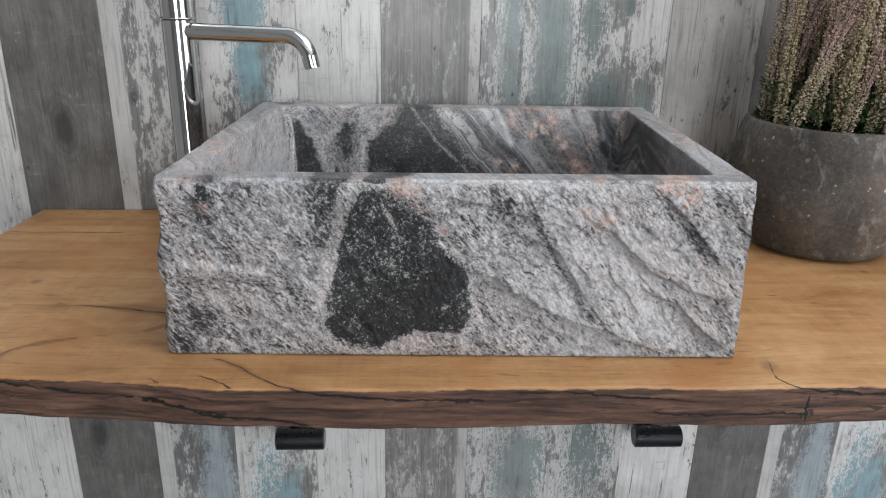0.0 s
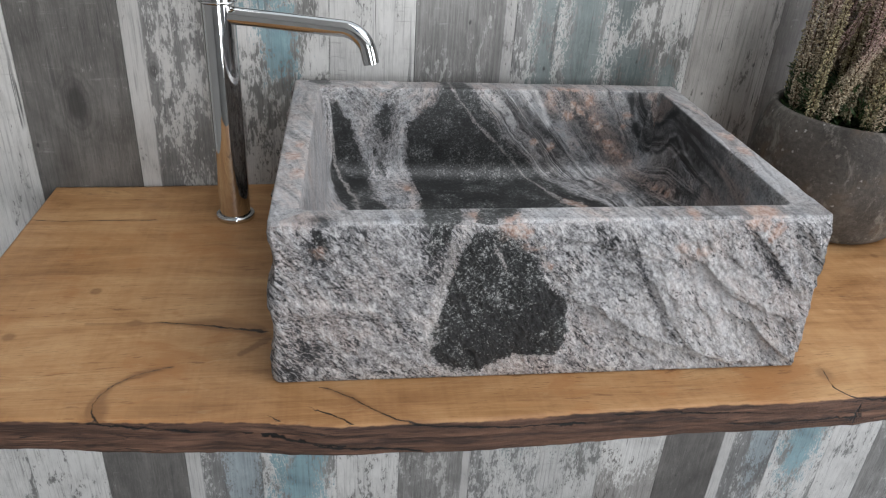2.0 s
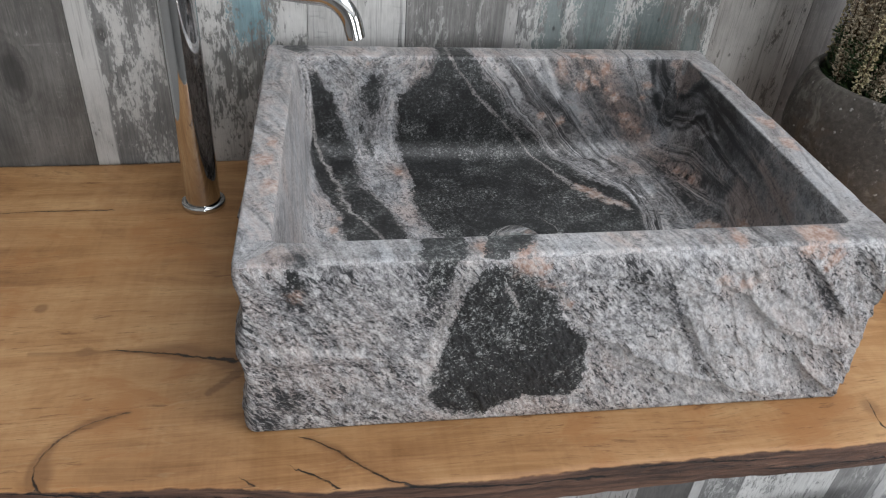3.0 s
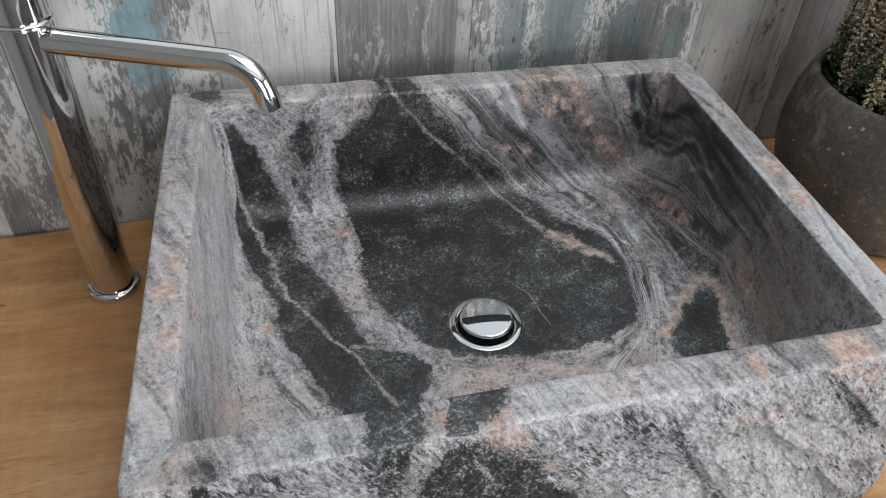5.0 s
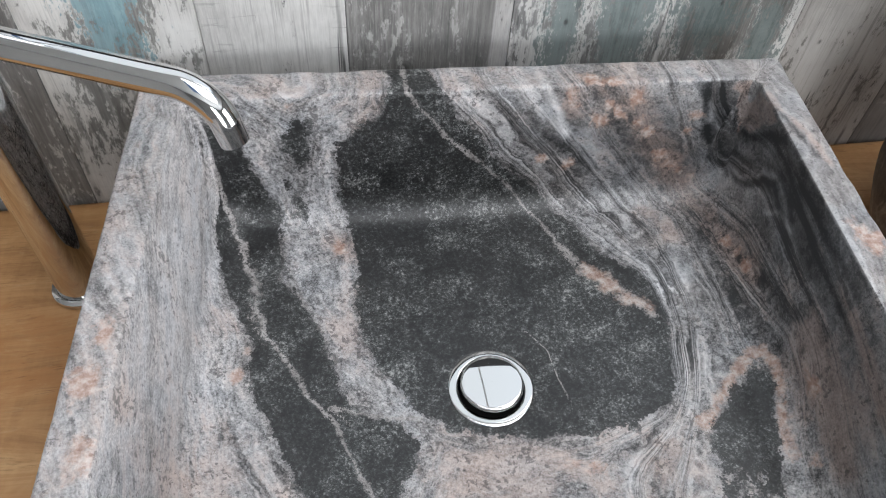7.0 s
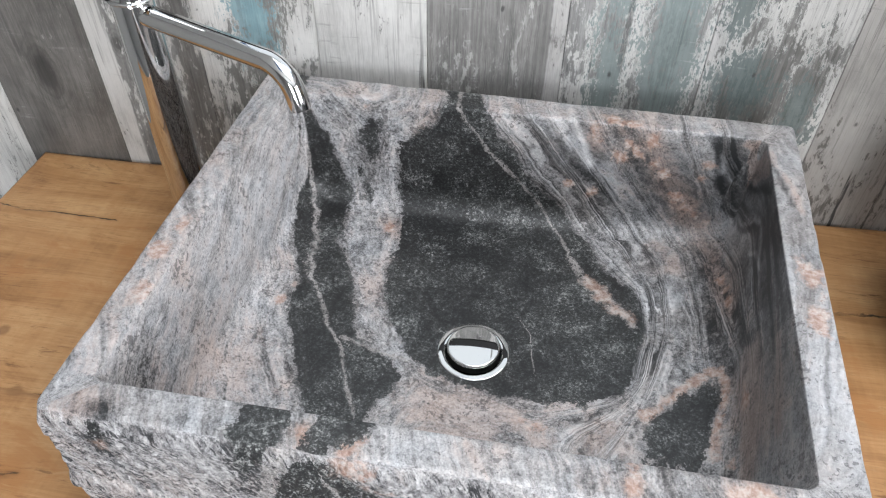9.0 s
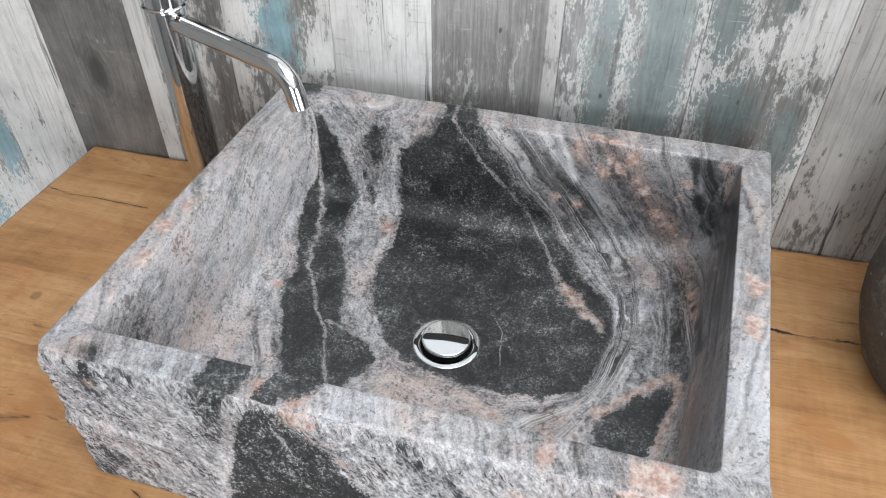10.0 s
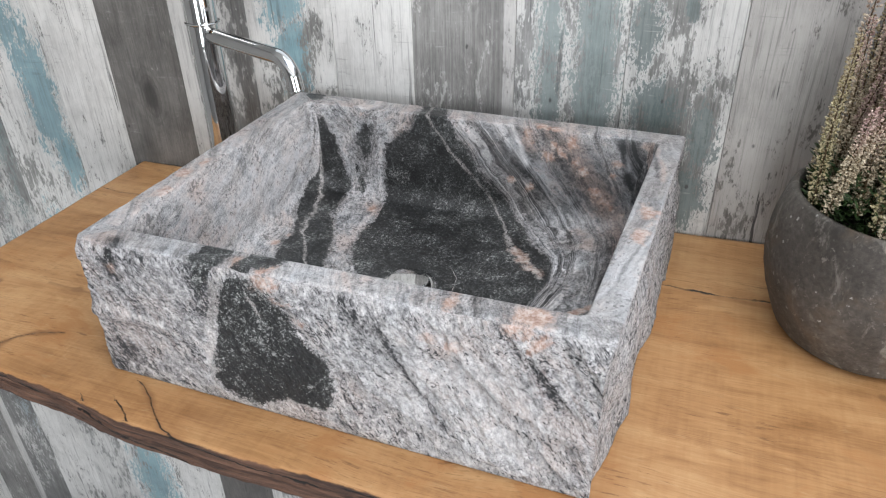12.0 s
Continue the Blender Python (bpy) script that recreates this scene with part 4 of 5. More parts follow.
def rough_relief(x, y, z, side):
    """How far the broken outer face stands out, in metres."""
    v = Vector((x, y, z))
    out = 0.0045 * noise.noise(v * 13) + 0.0022 * noise.noise(v * 31 + Vector((5, 1, 2)))
    out -= 0.0026 * abs(noise.noise(v * 46 + Vector((1, 8, 3))))
    out += 0.0014 * noise.noise(v * 105) + 0.0011 * noise.noise(v * 230)
    tilt = Vector((x * 0.866 + z * 0.5, y, z * 0.866 - x * 0.5))
    for size, deep in ((20, 0.0042), (60, 0.0022), (130, 0.0016)) if side == "front" else ((18, 0.0060),):
        near, spots = noise.voronoi(Vector((tilt.x * size * 1.25, tilt.y * size, tilt.z * size * 0.7)))
        lean = noise.cell_vector(spots[0] * 7.3)
        out += deep * ((spots[0] - Vector((tilt.x * size * 1.25, tilt.y * size, tilt.z * size * 0.7))).dot(lean))
    if side == "front":
        foot = min(1.0, z / 0.014)
        out = (0.45 + 0.3 * min(1.0, max(0.0, (x + 0.05) / 0.15))) * out * foot + 0.0066 + (-0.001 + 0.012 * (x + 0.24) / 0.48) * (1 - z / 0.15)
        for line, drop, fade in SCARPS + SMALL_SCARPS:
            out += foot * scarp(x, z, line, drop, fade)
        ledge = 0.073 + 0.004 * noise.noise((x * 25, 4, 0))
        if x < -0.15:
            out += 0.004 * math.exp(-((z - ledge) / 0.006) ** 2) * min(1.0, (-0.15 - x) / 0.04)
    else:
        out = 0.36 * out + 0.0065 * noise.noise(v * 22 + Vector((9, 4, 1))) - 0.001
        if x < 0:
            out += 0.003
        if x > 0:
            out += (1 - z / 0.15) * (0.006 * min(1.0, max(0.0, (y - 0.02) / 0.06)) - 0.008 * max(0.0, 1 - y / 0.05))
            out += -0.004 * math.exp(-((z - 0.062) / 0.03) ** 2) * max(0.0, 1 - y / 0.12)
    return out


def stone_basin():
    rings, uv, zone = [], [], []
    n = sum(SIDE_N) + 4 * CORNER_N
    foot, _ = rounded_loop(inset(INNER, 0.036), 0.024)
    base, _ = rounded_loop(inset(INNER, 0.010), 0.016)
    lip, lip_n = rounded_loop(INNER, 0.008)
    brow, _ = rounded_loop(OUTER, 0.006)
    skin, skin_n = rounded_loop(OUTER, 0.005)
    ways = foot - np.array(DRAIN)
    circle = np.array(DRAIN) + 0.0280 * ways / np.linalg.norm(ways, axis=1)[:, None]

    def ring(xy, z, coords, kind):
        z = np.full(n, z) if np.isscalar(z) else z
        rings.append(np.column_stack([xy, z]))
        uv.append(coords)
        zone.append(np.full(n, kind))

    ring(circle, 0.012, circle, 0)
    ring(circle, 0.029, circle, 0)
    for t in np.linspace(0, 1, 76)[1:]:
        xy = circle + (foot - circle) * t
        ring(xy, basin_floor(xy[:, 0], xy[:, 1]), xy, 0)
    zf = basin_floor(foot[:, 0], foot[:, 1])
    for t in np.linspace(0, 1, 9)[1:]:
        a = t * math.pi / 2
        xy = foot + (base - foot) * math.sin(a)
        z = zf + 0.026 * (1 - math.cos(a))
        ring(xy, z, xy + lip_n * (z - 0.036)[:, None], 0)
    z0 = zf + 0.026
    for t in np.linspace(0, 1, 41)[1:]:
        z = z0 + (RIM_Z - 0.0025 - z0) * t
        xy = base + (lip - base) * t
        ring(xy, z, xy + lip_n * (z - 0.036)[:, None], 0)
    top = RIM_Z - 0.036
    for a in (0.5, 1.0):
        xy = lip + lip_n * 0.0025 * (1 - math.cos(a * math.pi / 2))
        ring(xy, RIM_Z - 0.0025 * (1 - math.sin(a * math.pi / 2)), xy + lip_n * top, 1)
    start = lip + lip_n * 0.0025
    end = brow - skin_n * 0.0018
    chips = np.array([max(0.0, noise.noise((p[0] * 38, p[1] * 38, 5.0)) - 0.12) for p in brow])
    for t in np.linspace(0, 1, 11)[1:]:
        xy = start + (end - start) * t
        sink = 0.0014 * max(0.0, t - 0.75) * 4 * chips
        ring(xy, RIM_Z - sink, xy + lip_n * top, 1)
    for a in (0.5, 1.0):
        xy = end + skin_n * 0.0018 * math.sin(a * math.pi / 2)
        ring(xy, RIM_Z - 0.0018 * (1 - math.cos(a * math.pi / 2)) - 0.003 * chips, xy + lip_n * top, 1)
    for t in np.linspace(0, 1, 112)[1:]:
        z = RIM_Z - 0.0018 - (RIM_Z - 0.0023) * t
        grow = min(1.0, max(0.0, (t - 0.005) / 0.06))
        xy = np.empty((n, 2))
        for i in range(n):
            ny, nx = skin_n[i][1], skin_n[i][0]
            fade = grow * (0.15 if skin_n[i][1] > 0.7 else 1.0)
            fade *= 0.9 + 0.1 * min(1.0, z / 0.006)
            dy = rough_relief(skin[i][0], skin[i][1], z, "front" if ny < 0 else "side") if abs(ny) > 0.02 else 0.0
            dx = rough_relief(skin[i][0], skin[i][1], z, "side") if abs(nx) > 0.02 else 0.0
            xy[i] = skin[i] + np.array([nx * dx, ny * dy]) * fade
        ring(xy, z - (0.003 * chips * (1 - min(1.0, t * 8))), np.column_stack([xy[:, 0], np.full(n, z)]), 2)
    ring(skin * 0.9 + np.array([0.0, 0.019]), 0.0005, skin, 2)
    verts = np.concatenate(rings)
    where = np.concatenate(uv)
    kind = np.concatenate(zone)
    faces = []
    for j in range(len(rings) - 1):
        for i in range(n):
            k2 = (i + 1) % n
            faces.append((j * n + i, j * n + k2, (j + 1) * n + k2, (j + 1) * n + i))
    outer_side = np.concatenate([np.abs(np.tile(skin_n[:, 0], len(rings))) > 0.7])
    inside, rim, face = kind == 0, kind == 1, kind == 2
    main, left = signed_area_distance(where, MAIN_LENS), signed_area_distance(where, LEFT_LENS)
    lenses = np.maximum(main, left)
    broken = soft_spots(where, [(-148, 278, 13, 0.010), (-190, 300, 12, 0.004)])
    dark = np.maximum.reduce([lenses - broken, 0.6 * signed_area_distance(where, SMALL_LENS), 0.6 * signed_area_distance(where, SLIVER) - 0.001, np.minimum(0.8 * signed_area_distance(where, RIGHT_LENS), 0.009) - soft_spots(where, [(158, 70, 38, 0.0095)])])
    front_rim = rim & (verts[:, 1] < 0.0235)
    corner = signed_area_distance(where, [(-215, 478), (-196, 476), (-182, 486), (-186, 505), (-212, 505)])
    dark = np.where(rim, np.maximum(dark, corner - 0.001), dark)
    stripes = np.maximum(signed_area_distance(where, [(-118, -85), (-87, -85), (-85, -130), (-117, -130)]), signed_area_distance(where, [(-71, -85), (-31, -85), (-45, -107), (-57, -115), (-62, -130), (-78, -130)]))
    dark = np.where(front_rim, stripes, dark)
    front = signed_area_distance(where, FRONT_LENS)
    fdark = np.maximum(front, signed_area_distance(where, [(-117, 155), (-87, 155), (-97, 140), (-105, 123), (-112, 110), (-116, 130)]) - 0.002)
    fdark = np.maximum(fdark, 0.5 * signed_area_distance(where, [(-203, 152), (-194, 152), (-199, 136), (-205, 122), (-210, 126)]) - 0.0005)
    fdark = np.where(outer_side, -0.05, fdark)
    dark = np.where(face, fdark, dark)
    # bands run round the lenses, and from the main lens across to the far wall along the guides
    wrap = np.maximum(lenses, signed_area_distance(where, RIGHT_LENS) * 0.9)
    flow = np.where(lenses > -0.002, -0.002, wrap)
    weights = 1 / (np.abs(main) + 0.003) ** 3
    total, value = weights.copy(), np.zeros(len(where))
    for place, line in GUIDES:
        w = 1 / (line_distance(where, line)[1] + 0.003) ** 3
        total, value = total + w, value + w * place
    east = np.clip((where[:, 0] - np.interp(where[:, 1], [0.04, 0.14, 0.30, 0.47], [0.04, 0.035, -0.02, -0.035])) / 0.04, 0, 1)
    east = east * east * (3 - 2 * east)
    flow = np.where(inside | rim, flow * (1 - east) + value / total * east, flow)
    flow = np.where(front_rim, where[:, 0] + 0.35 * verts[:, 1], flow)
    flow = np.where(face, 0.866 * where[:, 0] + 0.5 * where[:, 1], flow)
    veins, near = lines_field(where, INSIDE_VEINS)
    fveins, fnear = lines_field(where, [[(-77, 155), (-85, 145), (-97, 120), (-105, 91), (-109, 48), (-112, 24)], [(-60, 130), (-52, 112)], [(-44, 148), (-35, 140), (-25, 131), (-17, 113), (-2, 92), (10, 84)], [(-104, 6), (-60, 0), (-40, 20), (-10, 21), (6, 18)]])
    veins, near = np.where(face, fveins, veins), np.where(face, fnear, near)
    veins = np.where(face & (fnear < 0.03) & (where[:, 0] < -0.075), veins * 0.40, veins)
    veins = np.where(inside & (where[:, 0] > 0.075) & (where[:, 1] < 0.30), veins * 0.45, veins)
    veins = np.where(inside & (where[:, 0] < -0.15) & (where[:, 1] > 0.22), veins * 0.45, veins)
    hair = inside & (np.abs(where[:, 0] - 0.05) < 0.025) & (np.abs(where[:, 1] - 0.183) < 0.05)
    veins = np.where(hair, veins * 3.6, veins)
    near = np.where(front_rim | (face & outer_side), 0.05, near)
    # stone tones, plus light put into the colour: left wall lightened
    ground_and_shade = soft_spots(where, [(-250, 200, 80, 0.19), (-260, 320, 70, 0.20), (-320, 80, 70, 0.16), (-285, 62, 22, -0.22), (-255, 55, 20, -0.16), (-225, 78, 18, -0.08), (-200, 80, 50, 0.10), (-90, 230, 20, 0.05), (-120, 340, 20, 0.05), (31, 442, 25, -0.10), (61, 411, 30, -0.10), (150, 404, 40, -0.10), (100, 360, 40, -0.10)])
    # right wall darkened here, for its shade as well as for darker stone
    ground_and_shade += soft_spots(where, [(330, 240, 60, -0.16), (300, 110, 50, -0.14), (318, 340, 30, -0.08), (340, 300, 30, -0.06), (180, 300, 50, -0.10), (260, 230, 70, -0.14), (250, 390, 50, -0.10), (120, 430, 50, -0.08), (60, 440, 40, -0.06), (190, 400, 40, -0.10), (150, 200, 30, -0.08), (20, 100, 70, 0.08), (100, 90, 60, 0.02), (-150, 100, 40, 0.04), (-110, 420, 30, 0.02)])
    rosy = np.clip(signed_area_distance(where, ROSY) / 0.004 + 0.5, 0, 1)
    layers = np.clip(signed_area_distance(where, LAYERS) / 0.004 + 0.5, 0, 1) * (1 - rosy)
    ground_and_shade += np.where(inside, soft_lines(where, LAYER_LINES) * (1 - 0.7 * rosy) - 0.09 * layers - 0.03 * rosy + soft_spots(where, [(204, 458, 16, -0.16), (212, 428, 18, -0.10), (250, 385, 24, -0.06)]) * layers, 0.0)
    ground_and_shade += soft_lines(where, ((((203, 300), (230, 262), (250, 220), (262, 180)), 5, -0.20), (((45, 505), (45, 482), (60, 454), (87, 421)), 4, 0.30), (((63, 505), (63, 481), (76, 451), (88, 425)), 3, 0.30), (((119, 362), (134, 335), (141, 315)), 3, 0.10), (((160, 330), (172, 300), (176, 282)), 6, 0.08), (((140, 205), (146, 222), (142, 250)), 4, -0.30)))
    ground_and_shade += soft_lines(where, ((((282, 262), (296, 250), (296, 230)), 2.5, 0.20), (((150, 170), (136, 138), (112, 122)), 3, 0.18), (((96, 118), (84, 104), (78, 80)), 3, 0.20), (((-232, 440), (-240, 398), (-241, 345), (-226, 318)), 2.5, -0.30), (((-204, 452), (-214, 410), (-216, 360), (-210, 318)), 5, 0.16), (((-180, 170), (-160, 130), (-140, 100)), 3, -0.22), (((-150, 180), (-130, 135), (-118, 110)), 3, 0.22)))
    east_rim = rim & (verts[:, 0] > 0.20) & (where[:, 1] < 0.34)
    tone_and_shade = np.where(rim, 0.04 + 0.5 * np.clip(ground_and_shade, -0.1, 0.2), ground_and_shade)
    tone_and_shade = np.where(east_rim, 0.05 + soft_lines(where, ((((346, 330), (351, 309), (358, 286), (360, 254)), 3, 0.14), (((344, 330), (349, 300), (354, 262)), 2, -0.22))), tone_and_shade)
    tone_and_shade = np.where(front_rim, 0.04 + soft_spots(where, [(140, -106, 24, -0.14), (90, -106, 10, -0.12), (-199, -112, 8, -0.35), (0, -106, 60, 0.06)]), tone_and_shade)
    tone_and_shade = np.where(face, 0.02 + soft_spots(where, [(120, 90, 110, 0.07), (38, 132, 10, -0.10), (52, 124, 9, -0.08), (-200, 120, 10, -0.15), (-112, 100, 8, -0.16), (-228, 12, 10, -0.28), (-211, 30, 12, -0.25), (-203, 130, 8, -0.3), (-104, 128, 12, -0.2), (66, 100, 16, -0.05), (90, 128, 14, -0.05), (190, 100, 14, -0.08), (-170, 100, 60, -0.02), (-104, 60, 18, 0.12), (60, 60, 50, -0.01), (160, 40, 50, 0.03), (-50, 0, 40, 0.05), (-30, 118, 14, -0.10)]), tone_and_shade)
    # two dark lines in the stone; the last one paints the left ledge as lit
    fissure_and_lit_ledge = soft_lines(where, ((((154, 146), (180, 116), (207, 87)), 6, -0.17), (((60, 122), (79, 85), (97, 58), (112, 32)), 2.5, -0.16), (((-226, 82), (-192, 79), (-160, 74)), 4, 0.16)))
    tone_and_shade = np.where(face, tone_and_shade + fissure_and_lit_ledge, tone_and_shade)
    pink = 0.05 + soft_spots(where, [(20, 100, 70, 0.50), (-90, 306, 16, 0.5), (-90, 230, 30, 0.35), (-60, 460, 30, 0.4), (-190, 100, 60, 0.35), (250, 130, 50, 0.45), (130, 100, 40, 0.2), (-290, 120, 60, 0.15), (-190, 240, 30, 0.3)])
    pink += soft_lines(where, ((((112, 480), (140, 440), (175, 390), (205, 340), (232, 268), (240, 240)), 18, 0.52), (((86, 480), (90, 440)), 9, 0.4), (((160, 330), (174, 296)), 8, 0.4), (((265, 160), (262, 120), (240, 80)), 14, 0.4), (((312, 200), (308, 140), (290, 80)), 6, 0.4)))
    pink += np.where(inside, 0.5 * rosy - 0.3 * layers, 0.0)
    pink = np.where(rim, np.where(verts[:, 0] > 0.20, 0.02, 0.24) + pink * 0.3, pink)
    pink = np.where(east_rim, soft_lines(where, ((((346, 330), (351, 309), (358, 286), (360, 254)), 4, 0.6),)), pink)
    pink = np.where(front_rim, soft_spots(where, [(113, -108, 9, 0.6), (178, -106, 24, 0.6), (-75, -106, 8, 0.8), (-215, -106, 20, 0.5), (30, -106, 30, 0.25), (85, -108, 18, 0.3)]), pink)
    pink = np.where(face, 0.04 + soft_spots(where, [(-180, 80, 50, 0.22), (160, 110, 60, 0.3), (-90, 110, 16, 0.35), (-107, 60, 10, 0.35), (-205, 60, 40, 0.3), (-30, 8, 50, 0.5), (-230, 140, 30, 0.35), (220, 60, 40, 0.3), (110, 122, 30, 0.15), (40, 50, 25, 0.2)]), pink)
    stripe = 0.04 + soft_spots(where, [(40, 440, 40, 0.6), (95, 390, 40, 0.6), (140, 320, 30, 0.6), (158, 250, 28, 0.9), (150, 180, 24, 0.9), (110, 110, 35, 0.7), (215, 430, 30, 0.5), (275, 320, 45, 0.6), (290, 230, 40, 0.6), (225, 225, 30, 0.7), (250, 160, 25, 0.5), (-110, 400, 30, 0.3), (-55, 185, 20, 0.3), (-150, 120, 20, 0.4)])
    stripe = np.where(rim, np.where(verts[:, 0] > 0.20, 0.6, 0.35), np.where(face, 0.12 + soft_spots(where, [(120, 80, 90, 0.30)]), stripe))
    stripe = np.where(front_rim, 0.26, stripe)
    soft = np.clip(soft_spots(where, [(330, 240, 60, 0.8), (310, 110, 60, 0.8), (325, 340, 50, 0.8), (270, 80, 50, 0.4), (60, 430, 40, 0.5), (150, 420, 50, 0.7), (200, 370, 40, 0.6), (225, 290, 40, 0.3)]) + 0.5 * layers , 0, 0.75)
    soft = np.where(face, np.where(outer_side, 0.0, np.clip(soft_spots(where, [(120, 80, 70, 0.7), (180, 50, 60, 0.6), (60, 60, 35, 0.4), (-150, 45, 40, 0.4), (-160, 110, 30, 0.3)]), 0, 0.8)), np.where(rim, np.where((verts[:, 0] > 0.20) & ~front_rim, 0.6, 0.25), soft))
    spot = round_spots(where, BACK_SALMON + LOWER_SALMON)
    for line, half in (([(146, 131), (158, 142), (180, 166), (197, 178), (213, 177), (219, 162), (211, 142), (202, 119), (200, 100)], 0.0048), ([(96, 272), (104, 262), (119, 245), (134, 229)], 0.0050), ([(120, 452), (128, 440), (146, 432)], 0.0030)):
        spot = np.maximum(spot, np.where(inside | rim, half - line_distance(where, line)[1], -1.0) / 0.75)
    spot = np.where(face, np.where(outer_side, -1.0, round_spots(where, FRONT_SALMON)), spot)
    spot = np.clip(0.6 * (spot - 0.0005), -0.05, 1)
    grow = np.clip((RIM_Z - 0.002 - verts[:, 2]) / 0.005, 0, 1)
    raw = np.where(face, 0.25 + 0.75 * grow, np.where(rim, 0.12, 0.0))
    fields = {"dark": dark, "flow": flow, "vein": veins, "vein_near": near, "tone_and_shade": tone_and_shade, "pink": pink, "spot": spot, "raw": raw, "stripe": stripe, "soft": soft}
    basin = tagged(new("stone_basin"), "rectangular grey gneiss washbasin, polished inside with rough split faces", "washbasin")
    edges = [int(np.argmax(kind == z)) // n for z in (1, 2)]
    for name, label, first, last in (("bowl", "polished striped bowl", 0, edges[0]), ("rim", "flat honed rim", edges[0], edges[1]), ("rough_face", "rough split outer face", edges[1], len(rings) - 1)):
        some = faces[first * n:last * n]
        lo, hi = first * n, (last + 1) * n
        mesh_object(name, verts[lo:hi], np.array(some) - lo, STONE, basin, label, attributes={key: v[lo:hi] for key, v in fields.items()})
    return basin


stone_basin()

# ---- waste plug in the basin ----


def waste_plug():
    x, y = DRAIN
    z = 0.0302
    thing = tagged(new("drain_plug"), "round chrome pop-up drain plug in the dark bowl", "drain plug")
    thing.location = (x, y, z)
    ring = [(0.0230, -0.012), (0.0232, 0.0002), (0.0235, 0.0014), (0.0241, 0.0018), (0.0260, 0.0019), (0.0290, 0.0018), (0.0302, 0.0014), (0.0309, 0.0007), (0.0311, -0.0003)]
    mesh_object("flange", *lathe(ring, 84), CHROME, thing)
    # throat below the dome, its shade put in as near-black colour
    cup = [(0.0233, -0.004), (0.0190, -0.014), (0.0, -0.015)]
    mesh_object("cup", *lathe(cup, 48), RUBBER_AND_SHADE, thing, "dark shadowed throat")
    dome = [(0.0203 * t, 0.0099 - 0.0009 * t * t) for t in np.linspace(0.01, 1, 16)] + [(0.0203 + 0.0019 * math.sin(a), 0.0071 + 0.0019 * math.cos(a)) for a in np.linspace(0.35, 2.2, 12)] + [(0.0198, 0.0052), (0.006, 0.0046), (0.006, -0.014)]
    mesh_object("dome", *lathe(dome, 84), CHROME, thing)
    return thing


waste_plug()

# ---- tall tap ----


def tall_tap():
    x, y = -0.304, 0.315
    thing = tagged(new("tall_tap"), "tall chrome basin tap with a bent spout, standing on the slab", "tap")
    thing.location = (x, y, 0)
    mesh_object("base_ring", *lathe([(0.0, 0.0), (0.0222, 0.0), (0.0228, 0.0010), (0.0228, 0.0016), (0.0228, 0.0041), (0.0226, 0.0050), (0.0220, 0.0058), (0.0182, 0.0064)], 64), CHROME, thing)
    mesh_object("column", *lathe([(0.0178, 0.005), (0.0178, 0.2500), (0.0178, 0.2508), (0.0176, 0.2516), (0.0172, 0.2520), (0.0160, 0.2522)], 64), CHROME, thing)
    mesh_object("joint", *lathe([(0.0162, 0.250), (0.0162, 0.2545)], 48), RUBBER_AND_SHADE, thing, "dark joint line")
    mesh_object("collar", *lathe([(0.0165, 0.2528), (0.0204, 0.2530), (0.0208, 0.2538), (0.0204, 0.2546), (0.0165, 0.2548)], 64), CHROME, thing, "thin projecting chrome ring")
    mesh_object("handle_cap", *lathe([(0.0160, 0.2540), (0.0176, 0.2542), (0.0180, 0.2550), (0.0180, 0.2558), (0.0180, 0.3165), (0.0180, 0.3175), (0.0177, 0.3188), (0.0168, 0.3203), (0.0, 0.3210)], 64), CHROME, thing)
    lever = tube([(0.004, 0.004, 0.3195), (0.02, 0.03, 0.330), (0.035, 0.058, 0.338)], [0.0032, 0.003, 0.003], 14)
    mesh_object("lever", *lever, CHROME, thing)
    d = Vector((0.152, -0.064, 0)).normalized()
    pts, rad = [], []
    for t in np.linspace(0, 1, 10):
        pts.append(d * float(0.012 + 0.130 * t) + Vector((0, 0, 0.2400)))
        rad.append(0.0095 - 0.0008 * t)
    centre = d * 0.142 + Vector((0, 0, 0.2400 - 0.028))
    for a in np.linspace(0, 1.38, 14)[1:]:
        pts.append(centre + d * (0.028 * math.sin(a)) + Vector((0, 0, 0.028 * math.cos(a))))
        rad.append(0.0087)
    end = pts[-1] + (pts[-1] - pts[-2]).normalized() * 0.010
    pts.append(end)
    rad.append(0.0085)
    spout = mesh_object("spout", *tube(pts, rad, 32, cap=False), CHROME, thing)
    way = (pts[-1] - pts[-2]).normalized()
    mesh_object("aerator", *tube([end - way * 0.003, end - way * 0.0012], [0.0081, 0.0081], 24), RUBBER_AND_SHADE, spout, "dark mouth of the spout")
    return thing


tall_tap()

# ---- planter with heather ----
POT = (0.462, 0.287)


